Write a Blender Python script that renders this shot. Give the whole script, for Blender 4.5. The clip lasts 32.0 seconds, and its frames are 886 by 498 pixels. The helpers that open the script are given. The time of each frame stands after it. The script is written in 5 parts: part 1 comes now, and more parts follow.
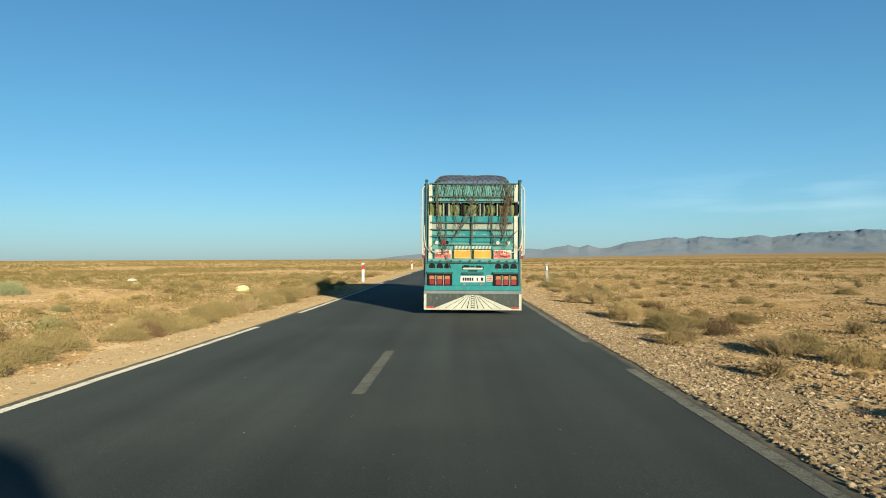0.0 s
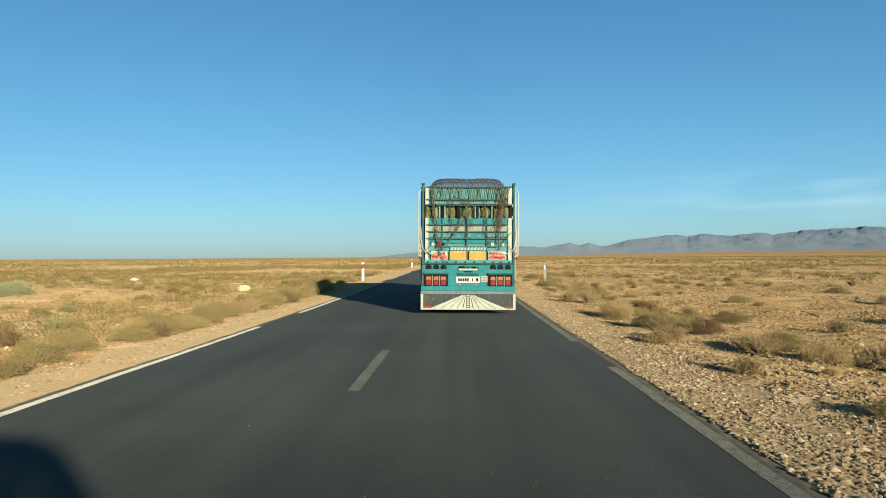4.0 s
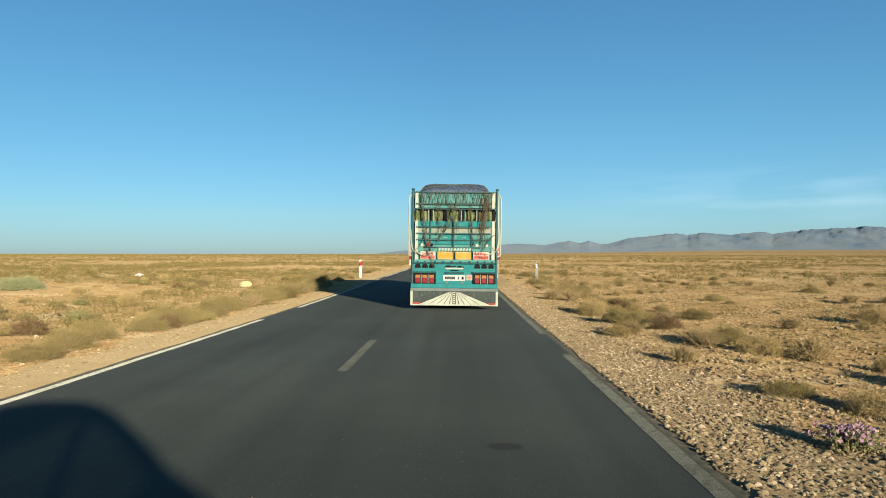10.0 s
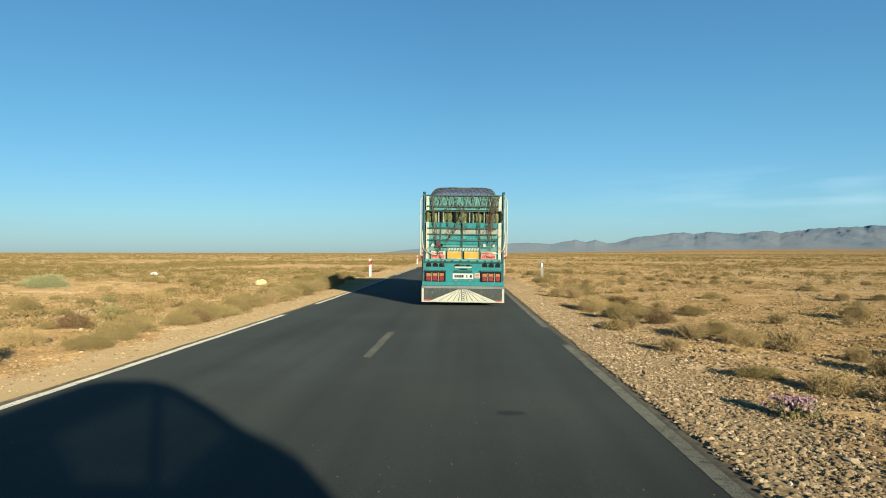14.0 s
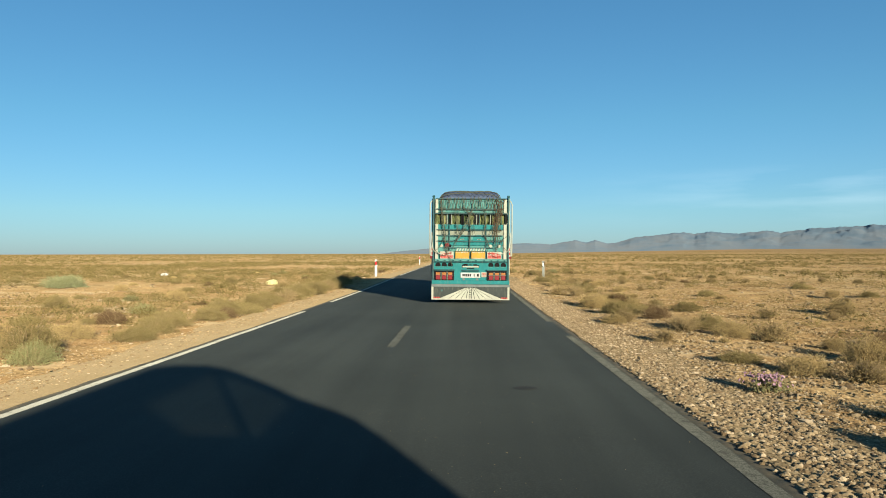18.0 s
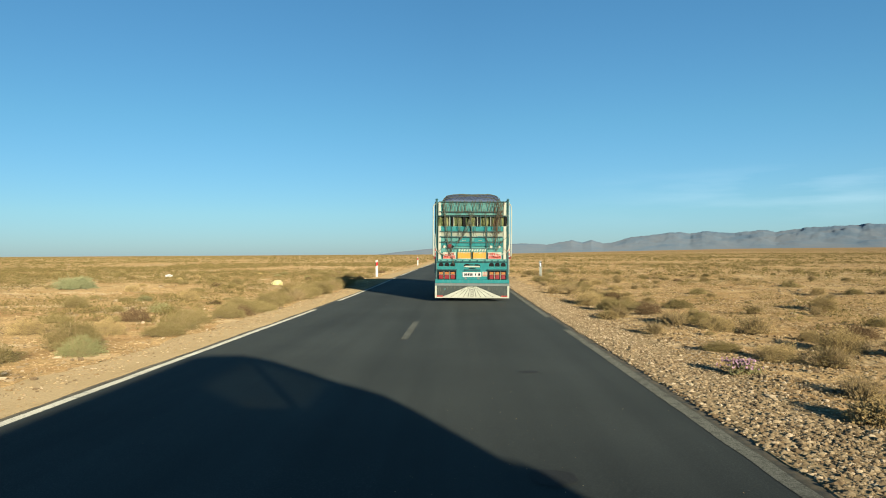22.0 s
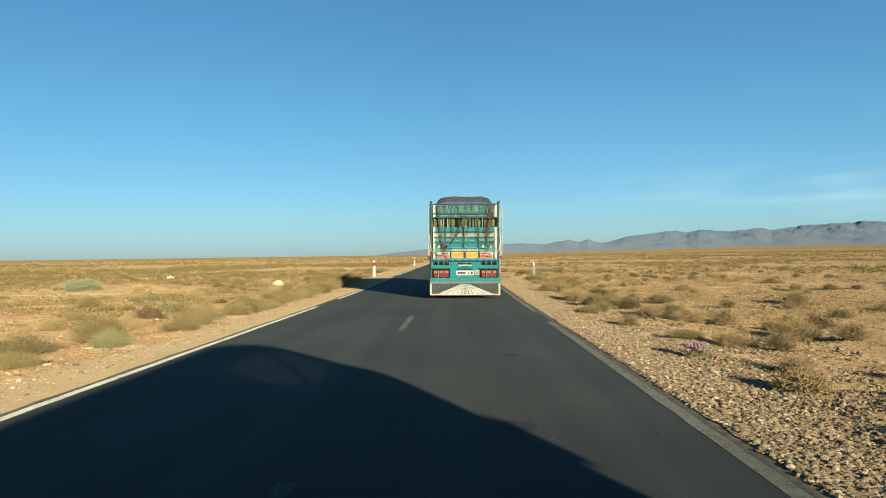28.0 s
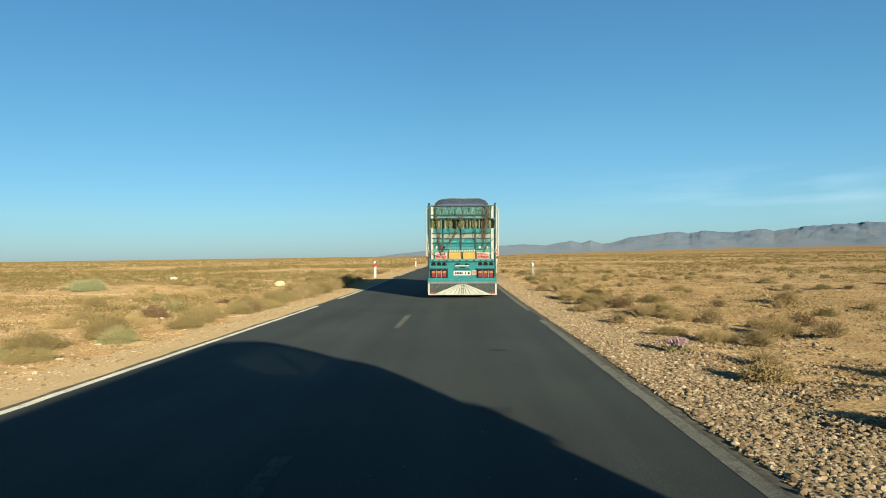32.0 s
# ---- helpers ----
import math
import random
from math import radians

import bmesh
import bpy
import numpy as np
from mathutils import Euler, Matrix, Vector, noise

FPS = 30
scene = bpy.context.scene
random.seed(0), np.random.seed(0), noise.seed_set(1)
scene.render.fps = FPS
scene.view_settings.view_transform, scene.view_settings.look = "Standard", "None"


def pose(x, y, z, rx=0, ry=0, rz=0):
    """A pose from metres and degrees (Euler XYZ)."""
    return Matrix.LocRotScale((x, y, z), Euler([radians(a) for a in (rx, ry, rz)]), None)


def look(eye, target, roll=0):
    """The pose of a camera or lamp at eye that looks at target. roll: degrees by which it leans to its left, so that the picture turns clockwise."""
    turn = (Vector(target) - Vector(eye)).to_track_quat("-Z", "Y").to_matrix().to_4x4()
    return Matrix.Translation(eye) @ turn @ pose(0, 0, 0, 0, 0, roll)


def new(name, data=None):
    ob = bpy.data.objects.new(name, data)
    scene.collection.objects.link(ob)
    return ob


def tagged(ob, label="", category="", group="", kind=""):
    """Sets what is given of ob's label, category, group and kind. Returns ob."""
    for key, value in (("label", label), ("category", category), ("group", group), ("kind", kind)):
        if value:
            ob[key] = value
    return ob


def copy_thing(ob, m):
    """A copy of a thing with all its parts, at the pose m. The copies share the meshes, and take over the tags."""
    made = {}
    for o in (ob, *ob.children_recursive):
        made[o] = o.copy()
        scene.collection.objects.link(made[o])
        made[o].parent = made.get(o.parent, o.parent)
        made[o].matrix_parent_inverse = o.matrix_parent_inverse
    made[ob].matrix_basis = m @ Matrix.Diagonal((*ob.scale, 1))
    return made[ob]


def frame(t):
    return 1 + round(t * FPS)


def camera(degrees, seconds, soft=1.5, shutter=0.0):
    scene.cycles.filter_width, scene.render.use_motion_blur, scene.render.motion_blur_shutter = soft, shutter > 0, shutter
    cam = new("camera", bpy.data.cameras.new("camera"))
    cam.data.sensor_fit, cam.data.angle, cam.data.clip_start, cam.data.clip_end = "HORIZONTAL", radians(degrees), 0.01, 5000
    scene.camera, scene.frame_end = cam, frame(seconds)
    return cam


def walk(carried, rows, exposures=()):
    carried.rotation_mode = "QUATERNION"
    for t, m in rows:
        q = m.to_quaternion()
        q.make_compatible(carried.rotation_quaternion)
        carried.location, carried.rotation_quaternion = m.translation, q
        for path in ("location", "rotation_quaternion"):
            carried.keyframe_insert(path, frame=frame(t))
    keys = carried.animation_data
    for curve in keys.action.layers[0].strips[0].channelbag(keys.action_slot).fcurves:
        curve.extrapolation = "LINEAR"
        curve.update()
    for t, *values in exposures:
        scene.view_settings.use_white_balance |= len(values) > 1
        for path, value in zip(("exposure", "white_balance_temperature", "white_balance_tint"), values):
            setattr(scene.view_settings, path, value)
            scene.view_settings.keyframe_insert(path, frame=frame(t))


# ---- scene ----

# The camera stands in a car that slowly falls back behind a loaded truck on a straight desert road.
PATH = [
    (0, 1.004, 12.006, 1.342, 90.785, 0.245, 1.040),
    (1, 1.030, 11.928, 1.380, 90.746, 0.275, 1.049),
    (2, 1.051, 11.812, 1.401, 90.707, 0.307, 1.039),
    (3, 1.093, 11.664, 1.414, 90.676, 0.361, 1.090),
    (3.5, 1.110, 11.578, 1.420, 90.654, 0.347, 1.105),
    (5.5, 1.210, 11.168, 1.443, 90.532, 0.344, 1.024),
    (6, 1.236, 11.051, 1.450, 90.516, 0.313, 0.993),
    (7, 1.342, 10.803, 1.464, 90.476, 0.230, 0.991),
    (8, 1.423, 10.537, 1.479, 90.442, 0.130, 0.965),
    (9, 1.475, 10.257, 1.493, 90.411, -0.000, 1.011),
    (10, 1.500, 9.965, 1.505, 90.384, -0.042, 1.118),
    (11, 1.507, 9.665, 1.515, 90.357, -0.082, 1.246),
    (12, 1.506, 9.359, 1.521, 90.334, -0.128, 1.335),
    (13, 1.469, 9.047, 1.524, 90.296, -0.146, 1.490),
    (14, 1.423, 8.734, 1.524, 90.302, -0.060, 1.604),
    (14.5, 1.407, 8.577, 1.524, 90.300, -0.022, 1.648),
    (16.5, 1.272, 7.955, 1.517, 90.326, 0.053, 1.687),
    (17, 1.253, 7.803, 1.515, 90.334, 0.069, 1.685),
    (18, 1.191, 7.501, 1.512, 90.357, 0.116, 1.612),
    (19, 1.141, 7.206, 1.510, 90.381, 0.163, 1.574),
    (20, 1.089, 6.921, 1.509, 90.398, 0.200, 1.454),
    (21, 1.045, 6.645, 1.510, 90.407, 0.255, 1.380),
    (22, 1.008, 6.381, 1.511, 90.405, 0.356, 1.316),
    (23, 1.000, 6.128, 1.513, 90.404, 0.456, 1.233),
    (24, 1.011, 5.888, 1.514, 90.387, 0.518, 1.192),
    (25, 1.030, 5.662, 1.512, 90.373, 0.574, 1.144),
    (25.5, 1.039, 5.555, 1.509, 90.392, 0.590, 1.131),
    (27.5, 1.110, 5.163, 1.488, 90.424, 0.748, 1.065),
    (28, 1.128, 5.074, 1.480, 90.439, 0.775, 1.069),
    (29, 1.160, 4.909, 1.463, 90.462, 0.821, 1.105),
    (30, 1.216, 4.760, 1.448, 90.491, 0.857, 1.143),
    (31, 1.254, 4.627, 1.443, 90.521, 0.818, 1.167),
    (32, 1.305, 4.510, 1.461, 90.533, 0.816, 1.257),
]

cam = camera(64.0, 32.0, soft=1.0)
walk(cam, [(t, pose(x, y, z, rx, ry, rz)) for t, x, y, z, rx, ry, rz in PATH], exposures=[(0, 0.75), (32, 0.75)])

# ---- light ----
SUN_AZ, SUN_EL = 156.6, 12.2          # degrees clockwise from the road's heading, and above the horizon
world = bpy.data.worlds.new("desert_sky")
scene.world = world
world.use_nodes = True
wn, wl = world.node_tree.nodes, world.node_tree.links
wn.clear()
sky = wn.new("ShaderNodeTexSky")
sky.sky_type, sky.sun_disc = "NISHITA", False
sky.sun_elevation, sky.sun_rotation = radians(SUN_EL), radians(SUN_AZ)
sky.altitude, sky.air_density, sky.dust_density, sky.ozone_density = 900, 1.0, 0.3, 2.0
bg = wn.new("ShaderNodeBackground")
bg.inputs["Strength"].default_value = 0.146
wout = wn.new("ShaderNodeOutputWorld")
# Dry clear air: a deeper blue than the model's, and thin cirrus low over the mountains.
wdir = wn.new("ShaderNodeTexCoord").outputs["Generated"]
wsep = wn.new("ShaderNodeSeparateXYZ")
wl.new(wdir, wsep.inputs["Vector"])
wramp = wn.new("ShaderNodeValToRGB")
for p_ in (0.056, 0.18):
    wramp.color_ramp.elements.new(p_)
for e_, (p_, c_) in zip(wramp.color_ramp.elements, [(0.0, (0.238, 0.368, 0.625)), (0.056, (0.283, 0.440, 0.588)), (0.18, (0.288, 0.508, 0.588)), (0.46, (0.302, 0.574, 0.672))]):
    e_.position, e_.color = p_, (*c_, 1)
wl.new(wsep.outputs["Z"], wramp.inputs["Fac"])
wmul = wn.new("ShaderNodeMix")
wmul.data_type, wmul.blend_type = "RGBA", "MULTIPLY"
wmul.inputs["Factor"].default_value = 1.0
wl.new(sky.outputs["Color"], wmul.inputs["A"])
wl.new(wramp.outputs["Color"], wmul.inputs["B"])
wmap = wn.new("ShaderNodeMapping")
wmap.inputs["Scale"].default_value = (7, 3, 46)
wl.new(wdir, wmap.inputs["Vector"])
wnoise = wn.new("ShaderNodeTexNoise")
wnoise.inputs["Scale"].default_value, wnoise.inputs["Detail"].default_value = 1.0, 6
wl.new(wmap.outputs["Vector"], wnoise.inputs["Vector"])


def wmath(op, a_, b_):
    n_ = wn.new("ShaderNodeMath")
    n_.operation, n_.use_clamp = op, True
    for s_, v_ in zip(n_.inputs, (a_, b_)):
        if isinstance(v_, float):
            s_.default_value = v_
        else:
            wl.new(v_, s_)
    return n_.outputs["Value"]


def wband(sock, stops):
    n_ = wn.new("ShaderNodeValToRGB")
    els_ = n_.color_ramp.elements
    while len(els_) < len(stops):
        els_.new(0.5)
    for e_, (p_, c_) in zip(els_, stops):
        e_.position, e_.color = p_, (c_, c_, c_, 1)
    wl.new(sock, n_.inputs["Fac"])
    return n_.outputs["Color"]


cirrus = wmath("MULTIPLY", wmath("MULTIPLY", wband(wnoise.outputs["Fac"], [(0.44, 0.0), (0.78, 0.15)]), wband(wsep.outputs["Z"], [(0.028, 0.0), (0.065, 1.0), (0.092, 1.0), (0.118, 0.0)])), wband(wsep.outputs["X"], [(0.135, 0.0), (0.44, 1.0)]))
wadd = wn.new("ShaderNodeMix")
wadd.data_type = "RGBA"
wadd.inputs["B"].default_value = (5.2, 6.0, 6.3, 1)
wl.new(cirrus, wadd.inputs["Factor"])
wside = wn.new("ShaderNodeMix")                # the sky pales towards the sun's side
wside.data_type, wside.blend_type = "RGBA", "MULTIPLY"
wside.inputs["Factor"].default_value = 1.0
wl.new(wmul.outputs["Result"], wside.inputs["A"])
wl.new(wband(wsep.outputs["X"], [(0.0, 0.80), (0.55, 1.0)]), wside.inputs["B"])
wl.new(wside.outputs["Result"], wadd.inputs["A"])
wl.new(wadd.outputs["Result"], bg.inputs["Color"])
wl.new(bg.outputs["Background"], wout.inputs["Surface"])

sun_data = bpy.data.lights.new("sun", "SUN")
sun_data.energy, sun_data.angle, sun_data.color = 5.0, radians(0.53), (0.980, 0.875, 0.660)
sun_way = Vector((math.sin(radians(SUN_AZ)) * math.cos(radians(SUN_EL)), math.cos(radians(SUN_AZ)) * math.cos(radians(SUN_EL)), math.sin(radians(SUN_EL))))
sun = new("sun", sun_data)
sun.matrix_world = look(sun_way * 60, (0, 0, 0))


# ---- materials ----
class Mat:
    """A small builder of node materials in object or world space."""

    def __init__(self, name, rough=0.8, metal=0.0, spec=0.3):
        self.m = bpy.data.materials.new(name)
        self.m.use_nodes = True
        self.n, self.l = self.m.node_tree.nodes, self.m.node_tree.links
        self.b = self.n["Principled BSDF"]
        self.b.inputs["Roughness"].default_value = rough
        self.b.inputs["Metallic"].default_value = metal
        self.b.inputs["Specular IOR Level"].default_value = spec
        if rough >= 0.85:                     # earth, stone and worn asphalt: matt, and brighter seen with the sun behind
            self.b.inputs["Specular IOR Level"].default_value = 0.0
            if "Diffuse Roughness" in self.b.inputs:
                self.b.inputs["Diffuse Roughness"].default_value = 1.0
        geo = self.n.new("ShaderNodeNewGeometry")
        self.place, self.island = geo.outputs["Position"], geo.outputs["Random Per Island"]
        self.obj = self.n.new("ShaderNodeTexCoord").outputs["Object"]
        self.rand = self.n.new("ShaderNodeObjectInfo").outputs["Random"]

    def noise(self, scale, detail=4, rough=0.6, space=None, stretch=None):
        space = space or self.place
        if stretch:
            mp = self.n.new("ShaderNodeMapping")
            mp.inputs["Scale"].default_value = stretch
            self.l.new(space, mp.inputs["Vector"])
            space = mp.outputs["Vector"]
        t = self.n.new("ShaderNodeTexNoise")
        t.inputs["Scale"].default_value, t.inputs["Detail"].default_value, t.inputs["Roughness"].default_value = scale, detail, rough
        self.l.new(space, t.inputs["Vector"])
        return t.outputs["Fac"]

    def cells(self, scale, space=None, out="Distance"):
        t = self.n.new("ShaderNodeTexVoronoi")
        t.inputs["Scale"].default_value = scale
        self.l.new(space or self.place, t.inputs["Vector"])
        return t.outputs[out]

    def ramp(self, fac, stops):
        r = self.n.new("ShaderNodeValToRGB")
        els = r.color_ramp.elements
        while len(els) < len(stops):
            els.new(0.5)
        for e, (p, c) in zip(els, stops):
            e.position = p
            e.color = (*c, 1) if isinstance(c, tuple) else (c, c, c, 1)
        self.l.new(fac, r.inputs["Fac"])
        return r.outputs["Color"]

    def mix(self, fac, a, b, mode="MIX"):
        x = self.n.new("ShaderNodeMix")
        x.data_type, x.blend_type = "RGBA", mode
        for sock, val in ((x.inputs["Factor"], fac), (x.inputs["A"], a), (x.inputs["B"], b)):
            if isinstance(val, tuple):
                sock.default_value = (*val, 1)
            elif isinstance(val, (int, float)):
                sock.default_value = val
            else:
                self.l.new(val, sock)
        return x.outputs["Result"]

    def color(self, sock):
        if isinstance(sock, tuple):
            self.b.inputs["Base Color"].default_value = (*sock, 1)
        else:
            self.l.new(sock, self.b.inputs["Base Color"])
        return self

    def bump(self, height, strength=0.4, dist=0.02):
        b = self.n.new("ShaderNodeBump")
        b.inputs["Strength"].default_value, b.inputs["Distance"].default_value = strength, dist
        self.l.new(height, b.inputs["Height"])
        self.l.new(b.outputs["Normal"], self.b.inputs["Normal"])
        return self


def paint(name, base, worn=(0.30, 0.25, 0.19), amount=0.35, rough=0.5, scale=3.0):
    """Weathered enamel: dust, scratches and a little patchiness."""
    m = Mat(name, max(rough, 0.65), 0.0, 0.12)
    patch = m.ramp(m.noise(scale, 5, 0.65, m.obj), [(0.35, 0.0), (0.75, 1.0)])
    dark = tuple(c * 0.72 for c in base)
    c1 = m.mix(patch, base, dark)
    dust = m.ramp(m.noise(scale * 5, 6, 0.75, m.obj, (1, 1, 0.25)), [(0.52, 0.0), (0.75, amount)])
    m.color(m.mix(dust, c1, worn))
    m.bump(m.noise(scale * 14, 3, 0.6, m.obj), 0.12, 0.004)
    return m.m


# Asphalt: fine aggregate, long dark and pale wheel streaks, dusty edges.
a = Mat("asphalt", 0.86, 0, 0.25)
a.b.inputs["Specular IOR Level"].default_value = 0.16     # traffic has polished it a little
grain = a.ramp(a.cells(95), [(0.0, (0.0172, 0.0203, 0.0186)), (0.55, (0.0252, 0.0291, 0.0265)), (1.0, (0.0378, 0.0426, 0.0385))])
streak = a.ramp(a.noise(1.0, 4, 0.55, None, (1.4, 0.03, 1)), [(0.3, 0.78), (0.7, 1.22)])
blot = a.ramp(a.noise(0.35, 5, 0.6), [(0.3, 0.85), (0.7, 1.12)])
tone = a.mix(1.0, a.mix(1.0, grain, streak, "MULTIPLY"), blot, "MULTIPLY")
speck = a.ramp(a.noise(38, 2, 0.5), [(0.72, 0.0), (0.80, 0.5)])
sepx = a.n.new("ShaderNodeSeparateXYZ")
a.l.new(a.place, sepx.inputs["Vector"])
aside = a.n.new("ShaderNodeMath")
aside.operation = "ABSOLUTE"
a.l.new(sepx.outputs["X"], aside.inputs[0])
edge_ = a.n.new("ShaderNodeMapRange")          # blown sand lies along both edges
edge_.inputs["From Min"].default_value, edge_.inputs["From Max"].default_value = 3.22, 3.44
a.l.new(aside.outputs["Value"], edge_.inputs["Value"])
blown = a.mix(1.0, edge_.outputs["Result"], a.ramp(a.noise(7, 6, 0.7), [(0.34, 0.12), (0.66, 1.0)]), "MULTIPLY")
a.color(a.mix(blown, a.mix(speck, tone, (0.09, 0.085, 0.075)), (0.175, 0.138, 0.085)))
a.bump(a.cells(110), 0.15, 0.002)
ASPHALT = a.m

a = Mat("asphalt_patch", 0.86, 0, 0.3)
a.b.inputs["Specular IOR Level"].default_value = 0.16
a.color(a.ramp(a.noise(60, 3, 0.6), [(0.3, (0.014, 0.0155, 0.0155)), (0.7, (0.022, 0.0235, 0.0225))])).bump(a.cells(120), 0.4, 0.003)
PATCH = a.m

# Road paint, thin and worn through to the asphalt.
def road_paint(name, base, keep, chips=0.75):
    p = Mat(name, 0.9, 0, 0.1)
    wear = p.ramp(p.noise(9, 8, 0.75), [(keep - 0.08, 0.0), (keep + 0.10, 1.0)])
    grime = p.ramp(p.noise(1.3, 4, 0.6), [(0.3, 0.72), (0.7, 1.0)])
    flake = p.ramp(p.noise(70, 5, 0.7), [(0.38, chips), (0.56, 0.0)])
    worn_ = p.mix(wear, p.mix(1.0, base, grime, "MULTIPLY"), (0.045, 0.046, 0.042))
    p.color(p.mix(flake, worn_, (0.040, 0.043, 0.038))).bump(p.cells(110), 0.15, 0.002)
    return p.m


LINE_WHITE = road_paint("line_paint", (0.43, 0.42, 0.355), 0.62, 0.3)
LINE_WORN = road_paint("line_paint_worn", (0.128, 0.132, 0.112), 0.57)
LINE_DASH = road_paint("dash_paint_worn", (0.092, 0.100, 0.092), 0.55)

# Desert ground: sand, reddish soil, pale crusts and small stones.
g = Mat("desert_ground", 0.95, 0, 0.1)
soil = g.ramp(g.noise(0.055, 6, 0.62), [(0.25, (0.262, 0.170, 0.078)), (0.48, (0.306, 0.208, 0.100)), (0.62, (0.342, 0.244, 0.125)), (0.8, (0.260, 0.170, 0.077))])
mid = g.ramp(g.noise(0.9, 7, 0.7), [(0.30, 0.64), (0.5, 1.0), (0.72, 1.28)])
fine = g.ramp(g.noise(22, 4, 0.7), [(0.28, 0.72), (0.68, 1.28)])
grit = g.ramp(g.cells(16), [(0.0, 1.24), (0.35, 1.03), (0.8, 0.66)])
c = g.mix(1.0, g.mix(1.0, g.mix(1.0, soil, mid, "MULTIPLY"), fine, "MULTIPLY"), grit, "MULTIPLY")
scrub = g.ramp(g.noise(0.16, 5, 0.75, None, (0.6, 1.0, 1)), [(0.54, 0.0), (0.66, 0.5)])
pale = g.ramp(g.noise(0.22, 6, 0.7, None, (0.7, 1.3, 1)), [(0.57, 0.0), (0.64, 0.8)])
rust = g.ramp(g.noise(0.42, 6, 0.72, None, (0.55, 1.4, 1)), [(0.50, 0.0), (0.60, 0.6)])
c = g.mix(rust, c, (0.240, 0.142, 0.064))
far_ = g.n.new("ShaderNodeVectorMath")           # red soil far out at the foot of the mountains
far_.operation = "LENGTH"
g.l.new(g.place, far_.inputs[0])
outer = g.n.new("ShaderNodeMapRange")
outer.inputs["From Min"].default_value, outer.inputs["From Max"].default_value = 900.0, 1900.0
g.l.new(far_.outputs["Value"], outer.inputs["Value"])
c = g.mix(pale, g.mix(scrub, c, (0.190, 0.142, 0.060)), (0.39, 0.305, 0.185))
g.color(g.mix(outer.outputs["Result"], c, (0.215, 0.146, 0.078)))
hgt = g.mix(0.5, g.noise(7, 6, 0.7), g.cells(14))
g.bump(hgt, 0.55, 0.035)
GROUND = g.m

g = Mat("shoulder_gravel", 0.95, 0, 0.1)
st = g.ramp(g.cells(26, None, "Color"), [(0.1, (0.178, 0.129, 0.073)), (0.5, (0.230, 0.172, 0.098)), (0.9, (0.284, 0.220, 0.134))])
gap = g.ramp(g.cells(26), [(0.25, 1.1), (0.75, 0.7)])
g.color(g.mix(1.0, g.mix(1.0, st, gap, "MULTIPLY"), g.ramp(g.noise(1.1, 6, 0.7), [(0.3, 0.75), (0.7, 1.1)]), "MULTIPLY"))
g.bump(g.mix(0.5, g.cells(26), g.noise(30, 4, 0.7)), 0.25, 0.015)
GRAVEL = g.m

g = Mat("shoulder_sand", 0.95, 0, 0.1)
g.color(g.mix(1.0, g.ramp(g.noise(0.8, 7, 0.7), [(0.3, (0.258, 0.192, 0.105)), (0.7, (0.308, 0.236, 0.136))]), g.ramp(g.noise(28, 4, 0.7), [(0.3, 0.78), (0.7, 1.1)]), "MULTIPLY"))
g.bump(g.noise(14, 7, 0.75), 0.22, 0.015)
SAND = g.m

s = Mat("desert_stone", 0.9, 0, 0.1)
s.color(s.mix(1.0, s.ramp(s.island, [(0.0, (0.16, 0.112, 0.066)), (0.45, (0.265, 0.195, 0.114)), (0.85, (0.36, 0.275, 0.168)), (1.0, (0.52, 0.41, 0.275))]), s.ramp(s.noise(40, 4, 0.6), [(0.3, 0.8), (0.7, 1.1)]), "MULTIPLY"))
s.bump(s.noise(60, 4, 0.6), 0.4, 0.01)
STONE = s.m


s = Mat("soil_clod", 0.95, 0, 0.08)
s.color(s.mix(1.0, s.ramp(s.island, [(0.0, (0.20, 0.130, 0.064)), (0.5, (0.315, 0.215, 0.110)), (1.0, (0.45, 0.335, 0.19))]), s.ramp(s.noise(35, 4, 0.6), [(0.3, 0.85), (0.7, 1.1)]), "MULTIPLY"))
CLOD = s.m


def leaf_mat(name, low, high, per_island=False):
    m = Mat(name, 0.9, 0, 0.1)
    tone = m.ramp(m.island, [(0.0, low), (1.0, high)])
    m.color(m.mix(1.0, tone, m.ramp(m.rand, [(0.0, 0.75), (1.0, 1.2)]), "MULTIPLY"))
    return m.m


TWIG = leaf_mat("dry_twig", (0.21, 0.150, 0.080), (0.35, 0.26, 0.145))
LEAF_DRY = leaf_mat("dry_scrub_leaf", (0.30, 0.215, 0.095), (0.45, 0.335, 0.155))
LEAF_OLIVE = leaf_mat("olive_scrub_leaf", (0.200, 0.157, 0.066), (0.305, 0.240, 0.106))
LEAF_BROWN = leaf_mat("dead_brown_leaf", (0.115, 0.072, 0.038), (0.20, 0.132, 0.072))
LEAF_GREEN = leaf_mat("grey_green_leaf", (0.20, 0.195, 0.085), (0.32, 0.305, 0.145))
LEAF_PALE = leaf_mat("pale_green_leaf", (0.27, 0.285, 0.14), (0.40, 0.405, 0.22))
LEAF_GRASS = leaf_mat("straw_grass", (0.28, 0.20, 0.085), (0.43, 0.32, 0.145))
LEAF_FAR = leaf_mat("far_scrub_leaf", (0.125, 0.098, 0.037), (0.195, 0.15, 0.06))
FLOWER = leaf_mat("violet_flower", (0.34, 0.19, 0.25), (0.50, 0.33, 0.38))

